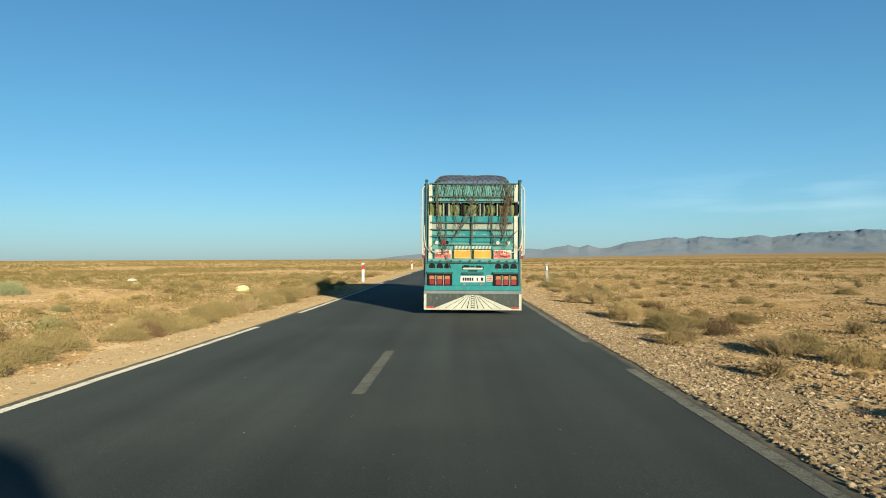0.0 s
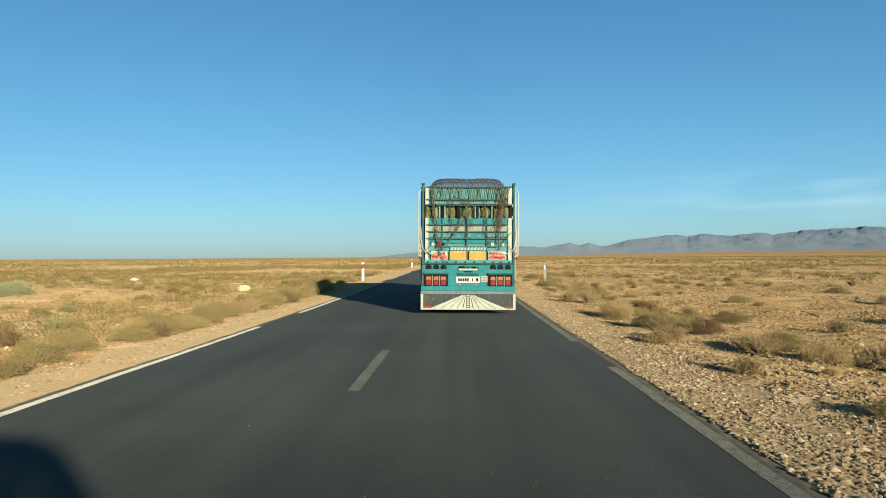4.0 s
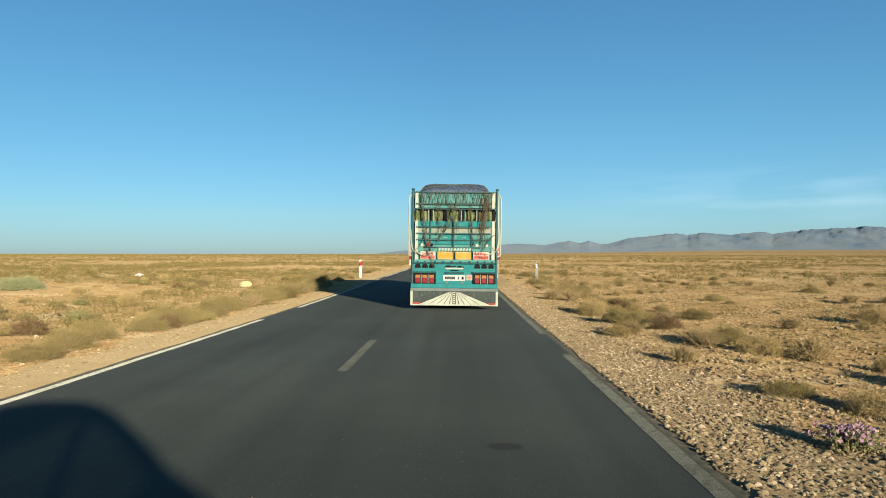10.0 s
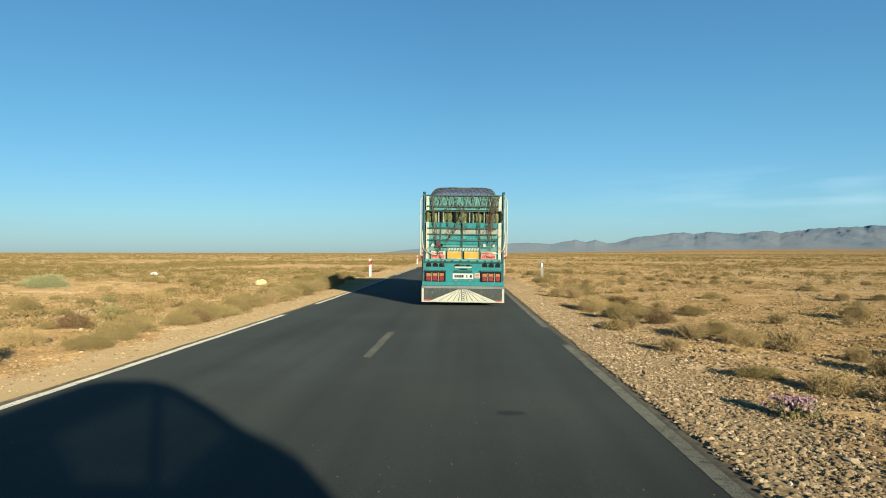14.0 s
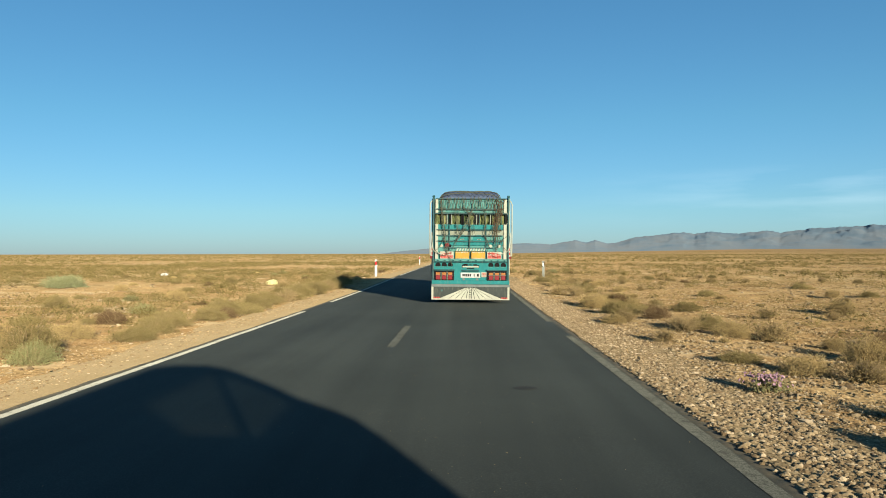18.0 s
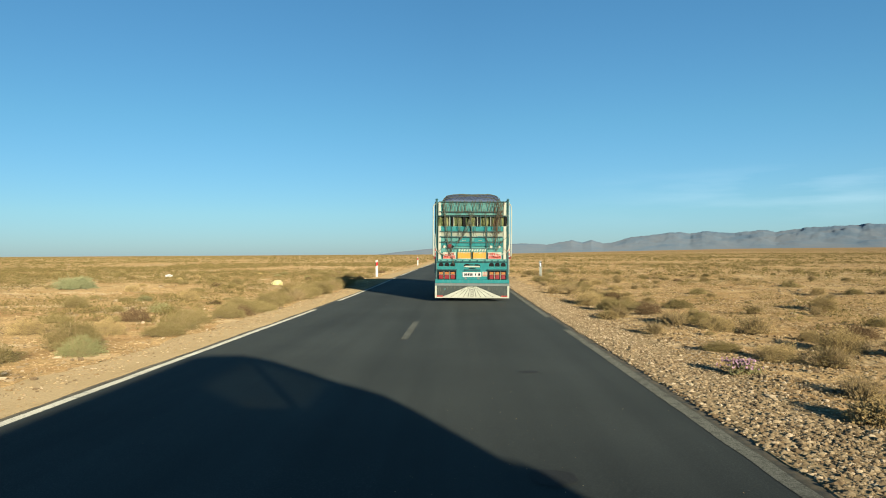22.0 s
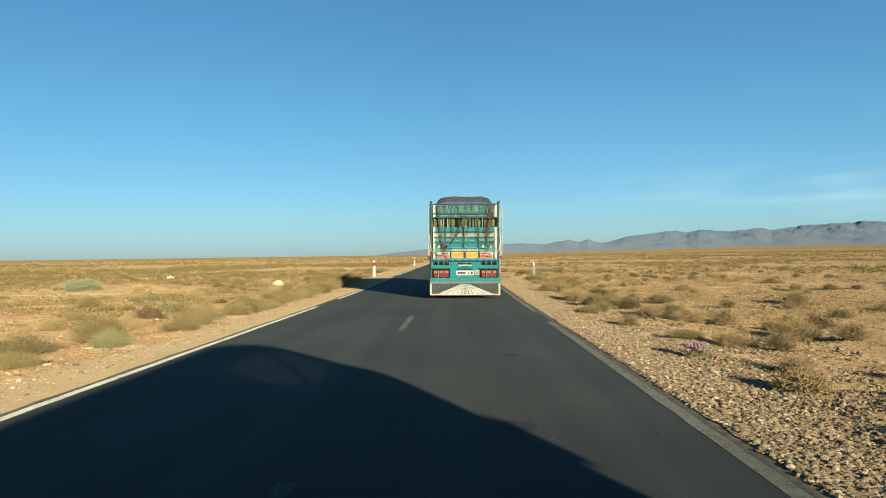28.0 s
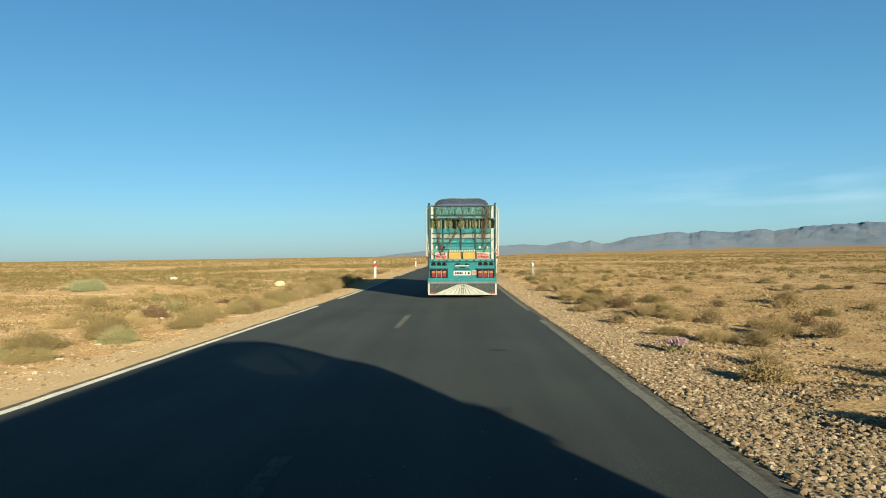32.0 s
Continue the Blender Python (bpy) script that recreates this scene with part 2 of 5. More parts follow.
r = Mat("hazed_mountain_rock", 0.95, 0, 0.05)
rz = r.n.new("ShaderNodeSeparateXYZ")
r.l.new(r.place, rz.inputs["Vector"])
rh = r.n.new("ShaderNodeMapRange")       # a touch darker above and paler at the foot, for haze and shading
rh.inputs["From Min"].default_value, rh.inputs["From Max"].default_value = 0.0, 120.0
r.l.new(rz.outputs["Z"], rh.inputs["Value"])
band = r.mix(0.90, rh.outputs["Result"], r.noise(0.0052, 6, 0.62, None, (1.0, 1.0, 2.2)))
# Blue-grey distance haze and patches of slope shade are put into this colour.
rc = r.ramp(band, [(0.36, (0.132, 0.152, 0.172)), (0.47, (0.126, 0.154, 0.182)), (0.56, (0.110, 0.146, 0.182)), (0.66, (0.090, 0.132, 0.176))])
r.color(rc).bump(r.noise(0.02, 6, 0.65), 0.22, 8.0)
ROCK_HAZED = r.m

TEAL = paint("teal_enamel", (0.022, 0.195, 0.200), worn=(0.15, 0.23, 0.20), amount=0.5)
TEAL_PALE = paint("pale_teal_enamel", (0.085, 0.255, 0.235), worn=(0.20, 0.22, 0.18), amount=0.4)
TEAL_LIGHT = paint("faded_teal_enamel", (0.085, 0.255, 0.235), worn=(0.30, 0.33, 0.26), amount=0.55)
TEAL_DARK = paint("dark_teal_enamel", (0.02, 0.085, 0.09), amount=0.35)
WHITE = paint("cream_white_enamel", (0.42, 0.435, 0.355), amount=0.30)
PINK = paint("faded_pink_enamel", (0.44, 0.17, 0.14), amount=0.3)
YELLOW = paint("amber_yellow_enamel", (0.48, 0.285, 0.05), amount=0.25)
RED = paint("red_enamel", (0.42, 0.06, 0.05), amount=0.25)
PANEL_GREY = paint("grey_green_panel", (0.050, 0.062, 0.058), amount=0.30)
TEAL_POST = paint("grimy_teal_post", (0.040, 0.105, 0.112), worn=(0.20, 0.21, 0.17), amount=0.55)
BEAM_GREY = paint("bare_grey_beam", (0.155, 0.180, 0.178), amount=0.4)
BLACK = paint("black_paint", (0.006, 0.006, 0.007), amount=0.03)
PLATE_WHITE = paint("plate_white", (0.5, 0.5, 0.48), amount=0.15)
k_ = Mat("green_sacks", 0.9, 0, 0.05)          # woven sacks, streaked downwards
k_.color(k_.mix(k_.ramp(k_.noise(9, 5, 0.7, k_.obj, (1, 1, 0.22)), [(0.42, 0.0), (0.62, 1.0)]), k_.ramp(k_.noise(3.2, 4, 0.6, k_.obj), [(0.3, (0.050, 0.078, 0.036)), (0.7, (0.125, 0.155, 0.062))]), (0.28, 0.285, 0.13)))
k_.bump(k_.noise(14, 4, 0.6, k_.obj), 0.5, 0.03)
SACK = k_.m
BEIGE = paint("grey_beige_enamel", (0.26, 0.29, 0.23), amount=0.3)
CAB_WHITE = paint("cab_paint", (0.10, 0.33, 0.35), amount=0.2)


def simple(name, base, rough=0.6, metal=0.0, spec=0.4, scale=30, low=0.8):
    m = Mat(name, rough, metal, spec * 0.5)
    m.color(m.mix(1.0, base, m.ramp(m.noise(scale, 4, 0.6, m.obj), [(0.3, low), (0.7, 1.1)]), "MULTIPLY"))
    return m.m


ORANGE_LENS = simple("orange_lens", (0.33, 0.125, 0.03), 0.4, 0, 0.5, 60)
RED_LENS = simple("red_lens", (0.19, 0.016, 0.022), 0.35, 0, 0.5, 60)
TYRE = simple("tyre_rubber", (0.022, 0.021, 0.020), 0.85, 0, 0.3, 25)
RIM = simple("steel_rim", (0.35, 0.33, 0.30), 0.5, 0.6)
CHASSIS = simple("chassis_black", (0.025, 0.024, 0.023), 0.7)
ROPE_BROWN = simple("brown_rope", (0.118, 0.080, 0.050), 0.9, 0, 0.1, 120, 0.6)
ROPE_DARK = simple("dark_rope", (0.10, 0.105, 0.08), 0.9, 0, 0.1, 120, 0.6)
NET_CORD = simple("dark_net_cord", (0.042, 0.046, 0.056), 0.9, 0, 0.1, 120, 0.7)
STEEL = simple("steel_bar", (0.05, 0.11, 0.11), 0.55, 0.2)
GLASS_DARK = simple("dark_window_glass", (0.02, 0.025, 0.03), 0.08, 0, 0.6)
POST_WHITE = simple("post_white_plastic", (0.52, 0.53, 0.50), 0.5, 0, 0.4, 12, 0.85)
POST_GREY = simple("post_grey_plastic", (0.26, 0.28, 0.25), 0.55, 0, 0.4, 12, 0.85)
REFLECT_RED = simple("red_reflector", (0.65, 0.03, 0.03), 0.3)
REFLECT_WHITE = simple("white_reflector", (0.80, 0.80, 0.80), 0.3)
BAG_YELLOW = simple("yellow_plastic_bag", (0.72, 0.63, 0.30), 0.4, 0, 0.4, 9)
ROCK_PALE = simple("pale_rock", (0.36, 0.275, 0.165), 0.9, 0, 0.0, 14, 0.6)
BAG_BLUE = simple("blue_plastic_bag", (0.25, 0.35, 0.42), 0.4, 0, 0.4, 9)
BAG_WHITE = simple("white_plastic_bag", (0.75, 0.73, 0.68), 0.4, 0, 0.4, 9)
CAR_PAINT = simple("van_paint", (0.30, 0.31, 0.33), 0.3, 0.1)

# Tinted glass: part of the light goes straight through.
v_ = Mat("tinted_van_glass", 0.1, 0, 0.5)
v_.color((0.01, 0.012, 0.014))
thru = v_.n.new("ShaderNodeBsdfTransparent")
thru.inputs["Color"].default_value = (0.62, 0.65, 0.63, 1)
both = v_.n.new("ShaderNodeMixShader")
both.inputs["Fac"].default_value = 0.7
v_.l.new(v_.b.outputs["BSDF"], both.inputs[1])
v_.l.new(thru.outputs["BSDF"], both.inputs[2])
v_.l.new(both.outputs["Shader"], v_.n["Material Output"].inputs["Surface"])
VAN_GLASS = v_.m

t_ = Mat("grey_tarpaulin", 0.8, 0, 0.12)
t_.color(t_.ramp(t_.noise(2.2, 6, 0.7, t_.obj), [(0.3, (0.066, 0.090, 0.142)), (0.6, (0.104, 0.136, 0.205)), (0.8, (0.155, 0.185, 0.255))]))
t_.bump(t_.noise(5, 6, 0.7, t_.obj), 0.8, 0.06)
TARP = t_.m


# ---- geometry helpers ----
def mesh_of(name, verts, faces, mat, smooth=False):
    me = bpy.data.meshes.new(name)
    me.from_pydata(verts, [], faces)
    me.materials.append(mat)
    if smooth:
        me.shade_smooth()
    me.update()
    return me


def part(name, bm, material, parent, label="", smooth=False):
    """One mesh object out of a bmesh, under a thing or a part."""
    me = bpy.data.meshes.new(name)
    bm.to_mesh(me)
    bm.free()
    me.materials.append(material)
    if smooth:
        me.shade_smooth()
    ob = new(name, me)
    ob.parent = parent
    if label:
        ob["label"] = label
    return ob


def box(x0, x1, y0, y1, z0, z1, bevel=0.0, bm=None):
    own = bm is None
    bm = bm or bmesh.new()
    made = bmesh.ops.create_cube(bm, size=1.0, matrix=Matrix.Translation(((x0 + x1) / 2, (y0 + y1) / 2, (z0 + z1) / 2)) @ Matrix.Diagonal((x1 - x0, y1 - y0, z1 - z0, 1)))
    if bevel > 0:
        edges = {e for v in made["verts"] for e in v.link_edges}
        bmesh.ops.bevel(bm, geom=list(edges), offset=bevel, segments=2, affect="EDGES", profile=0.5)
    return bm


def tube(points, radius, sides=6, bm=None, taper=1.0):
    """A round bar or rope along points."""
    bm = bm or bmesh.new()
    pts = [Vector(p) for p in points]
    rings = []
    n = len(pts)
    for i, p in enumerate(pts):
        d = (pts[min(i + 1, n - 1)] - pts[max(i - 1, 0)]).normalized()
        side = d.cross(Vector((0.13, 0.97, 0.21)))
        side = (side if side.length > 1e-3 else d.cross(Vector((1, 0, 0)))).normalized()
        up = d.cross(side)
        rr = radius * (1 + (taper - 1) * i / max(n - 1, 1))
        rings.append([bm.verts.new(p + (side * math.cos(a) + up * math.sin(a)) * rr) for a in (2 * math.pi * k / sides for k in range(sides))])
    for r0, r1 in zip(rings, rings[1:]):
        for k in range(sides):
            bm.faces.new((r0[k], r0[(k + 1) % sides], r1[(k + 1) % sides], r1[k]))
    bm.faces.new(rings[0][::-1])
    bm.faces.new(rings[-1])
    return bm


def disc(cx, cy, cz, r, depth, axis="y", sides=24, bm=None, r2=None):
    bm = bm or bmesh.new()
    turn = Matrix.Rotation(radians(90), 4, "X") if axis == "y" else Matrix.Rotation(radians(90), 4, "Y") if axis == "x" else Matrix.Identity(4)
    bmesh.ops.create_cone(bm, cap_ends=True, segments=sides, radius1=r, radius2=r if r2 is None else r2, depth=depth, matrix=Matrix.Translation((cx, cy, cz)) @ turn)
    return bm


def prism(outline, y0, y1, bm=None):
    """A plate in the xz plane with the given outline, from y0 to y1."""
    bm = bm or bmesh.new()
    front = [bm.verts.new((x, y0, z)) for x, z in outline]
    back = [bm.verts.new((x, y1, z)) for x, z in outline]
    bm.faces.new(front)
    bm.faces.new(back[::-1])
    n = len(outline)
    for i in range(n):
        bm.faces.new((front[i], back[i], back[(i + 1) % n], front[(i + 1) % n]))
    bmesh.ops.recalc_face_normals(bm, faces=bm.faces)
    return bm


def empty(name, label, category, group="", at=None):
    ob = new(name)
    if at is not None:
        ob.matrix_basis = at
    return tagged(ob, label, category, group)


# ---- ground, road and distance ----
HALF = 3.46                       # half the asphalt's width


def dip(y):
    """The road's own height: it sinks a hand's width where the truck stands."""
    return -0.10 * math.exp(-((y - 34.0) / 18.0) ** 2)




def relief(x, y):
    """Height of the desert floor beside the road, whose crown lies at 0."""
    off = abs(x) - HALF
    if off < 0:
        return -0.10 + dip(y)
    edge = dip(y) - 0.05 - (0.20 if x > 0 else 0.08) * min(1.0, off / 4.5) ** 1.3
    far = min(1.0, off / 14.0)
    z = edge + far * (0.16 * noise.noise((x * 0.09, y * 0.07, 3.1)) + 0.07 * noise.noise((x * 0.33, y * 0.31, 7.7))) + 0.03 * min(1, off) * noise.noise((x * 1.1, y * 1.0, 1.7))
    z -= 0.07 * max(0.0, 1 - off / 1.5)
    r = math.hypot(x, y)
    if r < 120:                   # hummocks and clods
        z += min(1.0, off / 1.6) * (0.070 * noise.noise((x * 0.75, y * 0.85, 11.3)) + 0.046 * noise.noise((x * 1.5, y * 2.3, 4.9)))
    if r > 60:
        z += min(1.0, (r - 60) / 300.0) * 0.35 * noise.noise((x * 0.012, y * 0.012, 5.0))
    if r > 1200:                  # the plain climbs gently towards the mountains
        az = math.degrees(math.atan2(x, y))
        z += max(0.0, min(1.0, (az - 2) / 20)) * (r - 1200) / 3000 * 24.0
    return z


def spread(fine, step, reach, grow):
    out, v, s = [], 0.0, step
    while v < reach:
        out.append(v)
        if v > fine:
            s *= grow
        v += s
    return out + [reach]


px_ = spread(16, 0.30, 4600, 1.13)
xs_ = sorted({-v for v in px_ if v > 0} | set(px_) | {HALF, -HALF, HALF - 0.02, -HALF + 0.02})
ys_ = [12 - v for v in spread(4, 2.0, 4600, 1.30)][::-1] + [12 + v for v in spread(45, 0.34, 4580, 1.08)][1:]
gv = [(x, y, relief(x, y)) for y in ys_ for x in xs_]
nx_ = len(xs_)
gf = [(j * nx_ + i, j * nx_ + i + 1, (j + 1) * nx_ + i + 1, (j + 1) * nx_ + i) for j in range(len(ys_) - 1) for i in range(nx_ - 1)]
ground = tagged(new("ground", mesh_of("ground", gv, gf, GROUND, True)), "dry sandy desert plain strewn with stones and scrub", "ground", kind="structure")

FAR_Y, NEAR_Y = 1500.0, -160.0


def strip(name, rows, mat, label, category, lengths, parent=None):
    """A long band laid along the road: rows of (x, z) across it, with a slightly ragged edge."""
    vs, fs, n = [], [], len(rows)
    for y in lengths:
        for x, z, rag in rows:
            vs.append((x + rag * noise.noise((x * 3, y * 0.9, 2.2)) + 0.5 * rag * noise.noise((x, y * 4.1, 8.2)), y, z + dip(y)))
    for j in range(len(lengths) - 1):
        for i in range(n - 1):
            fs.append((j * n + i, j * n + i + 1, (j + 1) * n + i + 1, (j + 1) * n + i))
    return tagged(new(name, mesh_of(name, vs, fs, mat)), label, category, kind="structure")


LONG = [NEAR_Y, -60, -20] + [v * 0.35 for v in range(0, 170)] + [60 + 1.5 * v for v in range(60)] + [150 + 14 * v for v in range(30)] + [600, 900, FAR_Y]
road = strip("road", [(-HALF - 0.02, -0.10, 0.05), (-HALF, -0.004, 0.05), (-1.6, 0.012, 0), (0, 0.02, 0), (1.6, 0.012, 0), (HALF, -0.004, 0.05), (HALF + 0.02, -0.10, 0.05)], ASPHALT, "dark grey worn asphalt country road", "road", LONG)
strip("gravel_shoulder", [(HALF - 0.10, -0.02, 0.10), (HALF - 0.06, 0.004, 0.10), (HALF + 0.06, 0.006, 0.05), (HALF + 0.3, -0.012, 0.03), (HALF + 0.8, -0.060, 0.12), (HALF + 1.2, -0.100, 0.25), (HALF + 1.8, -0.34, 0.3)], GRAVEL, "coarse stony gravel shoulder beside the asphalt", "gravel", LONG)
strip("sand_shoulder", [(-HALF - 1.6, -0.30, 0.35), (-HALF - 1.05, -0.05, 0.28), (-HALF - 0.7, -0.028, 0.12), (-HALF - 0.4, -0.010, 0.03), (-HALF - 0.02, 0.006, 0.02), (-HALF + 0.08, 0.009, 0.05), (-HALF + 0.10, -0.02, 0.05)], SAND, "pale compacted sand shoulder beside the asphalt", "sand", LONG)


def crown(x):
    return 0.02 - 0.005 * abs(x) if abs(x) < 1.6 else 0.012 - 0.0094 * (abs(x) - 1.6)


def road_mark(name, x0, x1, y0, y1, mat, label, lift=0.004):
    vs, fs = [], []
    ys = np.linspace(y0, y1, max(2, int((y1 - y0) / 0.22)))
    for y in ys:
        w = 0.014 * noise.noise((x0, y * 2.0, 4.0))
        for x in (x0 + w, (x0 + x1) / 2, x1 + w):
            vs.append((x, y, crown(x) + dip(y) + lift))
    for j in range(len(ys) - 1):
        for i in range(2):
            fs.append((j * 3 + i, j * 3 + i + 1, j * 3 + i + 4, j * 3 + i + 3))
    ob = new(name, mesh_of(name, vs, fs, mat))
    return tagged(ob, label, "road marking", "road markings", kind="structure")


for k in range(-1, 9):
    road_mark("centre_dash", -0.07, 0.07, 6.2 + 13.0 * k, 9.7 + 13.0 * k, LINE_DASH, "worn grey-white dash of the centre line")
for k in range(-1, 8):
    road_mark("edge_line", -3.265, -3.145, 5.0 + 26 * k, 27.0 + 26 * k, LINE_WHITE, "white edge line along the sandy shoulder")
    road_mark("edge_line", 3.13, 3.265, -2.0 + 26 * k, 21.0 + 26 * k, LINE_WORN, "worn pale edge line along the gravel shoulder")

# Mountains: a long ridge of many spurs far beyond the plain.
SKYLINE = [(-10.1, 0.00), (-6.6, 0.03), (-4.8, 0.25), (-2.8, 0.43), (0.6, 0.70), (5.4, 0.85), (7.0, 0.74), (9.0, 1.09), (9.8, 0.87), (10.5, 1.08), (11.4, 0.81), (12.0, 0.85), (13.6, 1.29), (15.3, 1.44), (17.1, 1.65), (17.9, 1.45), (18.8, 1.67), (21.0, 1.47), (22.9, 1.69), (23.8, 1.51), (25.9, 1.77), (28.1, 1.89), (29.8, 1.98), (31.0, 1.90), (36.2, 2.14), (43.4, 1.69), (55.3, 1.92), (65.0, 1.01), (80.0, 0.00)]
mv, mf = [], []
azs, R0, R1 = np.arange(-10.1, 80.01, 0.10), 3300.0, 4300.0
heights = np.interp(azs, [p[0] for p in SKYLINE], [p[1] for p in SKYLINE])
NR = 30
for i, az in enumerate(azs):
    for j in range(NR):
        u = j / (NR - 1)
        rr = R0 + (R1 - R0) * u
        crest = R1 * math.tan(radians(heights[i]))
        q = Vector((az * 0.42 + u * 1.3, u * 4.6 - az * 0.12, 0.3))
        gully = 1 - 2 * abs(noise.noise((az * 0.75 + u * 2.4 + 0.9 * noise.noise(q * 1.6), u * 3.4, 7.7)))
        rough_ = 0.45 * noise.noise(q) + 0.26 * noise.noise(q * 2.3) + 0.14 * noise.noise(q * 5.1) + 0.06 * noise.noise(q * 11.0) + 0.12 * gully
        shape = u ** 1.12 * (1 + 0.48 * rough_ * (1 - u) ** 0.6 * u ** 0.5 * 2.0)
        front = max(0.0, noise.noise((az * 0.45, 1.1, 3.0)) + 0.3 * noise.noise((az * 1.1, 4.1, 3.0)) + 0.22)
        shape += 0.05 * front * math.exp(-((u - 0.40) / 0.16) ** 2)          # lower hills before the crest
        fine_ = 1 + u * (0.035 * noise.noise((az * 1.9, u * 2, 4.4)) + 0.025 * noise.noise((az * 6.5, u * 6, 4.4)))
        mv.append((rr * math.sin(radians(az)), rr * math.cos(radians(az)), -2 + crest * shape * fine_))
    mv.append(((R1 + 250) * math.sin(radians(az)), (R1 + 250) * math.cos(radians(az)), -8))
for i in range(len(azs) - 1):
    for j in range(NR):
        mf.append((i * (NR + 1) + j, (i + 1) * (NR + 1) + j, (i + 1) * (NR + 1) + j + 1, i * (NR + 1) + j + 1))
tagged(new("mountain_range", mesh_of("mountain_range", mv, mf, ROCK_HAZED, True)), "mountain range on the horizon, blue-grey haze painted into its colour", "mountains", kind="structure")

# ---- truck ----
U = 0.01429                       # the rear face is laid out on a grid of 14.3 mm
truck = empty("truck", "tall teal and white painted truck loaded under a grey tarpaulin", "truck", at=pose(1.42, 30.0, dip(30.0) + 0.012, 0, 0.6, 0))


def plate(name, x0, x1, z0, z1, y0, y1, mat, parent=truck, bevel=0.006, label=""):
    """A board on the rear face: x and z in grid units, y in metres ahead of the rear plane."""
    return part(name, box(x0 * U, x1 * U, y0, y1, z0 * U, z1 * U, bevel), mat, parent, label)


L_BODY = 7.6                      # cargo body, metres
# Rear apron with its fan of white rays
apron = plate("apron", -86.5, 86.5, 8.5, 37, 0.0, 0.02, PANEL_GREY, label="dark grey rear apron painted with a fan of white rays")
for x0, x1 in ((-86.5, -82), (82, 86.5)):
    plate("border", x0, x1, 8.5, 37, -0.006, -0.001, WHITE, apron, 0)
plate("border", -82, 82, 8.5, 11, -0.006, -0.001, WHITE, apron, 0)
feet = [3.1, 10, 21, 34, 50, 71]
heads = [3.1, 4.3, 5.6, 7.0, 8.5, 10.2]
for sgn in (-1, 1):
    for i in range(5):
        xa, xb, ta, tb = feet[i] + 0.2, feet[i + 1] - 0.75, heads[i] + 0.1, heads[i + 1] - 0.2
        ray = [(xa, 11), (xb, 11), (tb, 35.5), (ta, 35.5)]
        part("ray", prism([(sgn * x * U, z * U) for x, z in ray], -0.006, -0.001), WHITE, apron)
        part("ray_line", prism([(sgn * x * U, z * U) for x, z in [(xb - 0.5, 11), (xb + 0.9, 11), (tb + 0.35, 35.5), (tb - 0.25, 35.5)]], -0.0085, -0.0065), BLACK, apron)
for k in range(6):
    plate("rung", -2.2, 2.2, 12.4 + 3.9 * k, 13.6 + 3.9 * k, -0.010, -0.007, BLACK, apron, 0)
plate("ladder_strip", -2.3, 2.3, 11.1, 35.4, -0.0065, -0.001, WHITE, apron, 0)
for x in (-2.6, 2.6):
    plate("ladder_rail", x - 0.35, x + 0.35, 11.1, 35.4, -0.010, -0.007, BLACK, apron, 0)
for sgn in (-1, 1):
    for k in range(3):
        plate("marker", *sorted((sgn * (68 + 5 * k), sgn * (72 + 5 * k))), 11.4, 14.5, -0.010, -0.007, RED, apron, 0)
part("badge", disc(-63.5 * U, -0.004, 29 * U, 2.3 * U, 0.010), STEEL, apron)
# Under-run beam, step beam and tail panel
plate("bumper_beam", -87, 87, 37, 43, -0.02, 0.10, BEAM_GREY, bevel=0.012, label="dented bare grey bumper beam")
plate("step_beam", -86, 86, 43, 52, -0.05, 0.14, TEAL, bevel=0.012)
tail = plate("tail_panel", -84, 84, 52, 92, 0.0, 0.06, TEAL)
plate("ledge", -84, 84, 91, 94, -0.06, 0.05, TEAL_DARK, bevel=0.008)
for x in (-72, -57, -38, -22, -5, 12, 30, 46, 60, 75):
    plate("hinge", x - 1.6, x + 1.6, 92, 97, -0.075, -0.061, TEAL_DARK, bevel=0.003)
for sgn in (-1, 1):
    x0, x1 = sorted((sgn * 80, sgn * 36.5))
    unit = plate("lamp_unit", x0, x1, 51.5, 73, -0.055, -0.001, BLACK, bevel=0.004, label="black rear lamp box")
    plate("shelf", x0 - 1.0, x1 + 1.0, 73, 76, -0.09, -0.001, TEAL_DARK, unit, 0.004)
    for c in (72.3, 58.5, 45):
        cx = sgn * c
        plate("red_lamp", cx - 4.4, cx + 4.4, 53.5, 62.5, -0.072, -0.056, RED_LENS, unit, 0.004, "red tail lamp lens")
        plate("orange_lamp", cx - 4.4, cx + 4.4, 63.6, 69.0, -0.072, -0.056, ORANGE_LENS, unit, 0.004, "orange indicator lens")
        part("lamp_rim", box((cx - 5.4) * U, (cx + 5.4) * U, -0.064, -0.056, 63.0 * U, 63.8 * U), BEAM_GREY, unit)
    for c in (65.4, 51.8):
        plate("lamp_divider", sgn * c - 0.7, sgn * c + 0.7, 52.5, 70.5, -0.066, -0.056, BEIGE, unit, 0.002)
    for c in (72.3, 58.5, 45):
        half = [(sgn * c * U + 5.8 * U * math.cos(a), 85 * U + 6.2 * U * math.sin(a)) for a in np.linspace(math.radians(-25), math.radians(205), 15)]
        part("port", prism(half, -0.012, -0.002), BLACK, truck, "black arched hole in the tail panel")
        part("port_lip", tube([(sgn * c * U - 6.0 * U, -0.010, 81.9 * U), (sgn * c * U, -0.014, 80.8 * U), (sgn * c * U + 4.2 * U, -0.010, 80.2 * U)], 0.008), TEAL_PALE, truck)
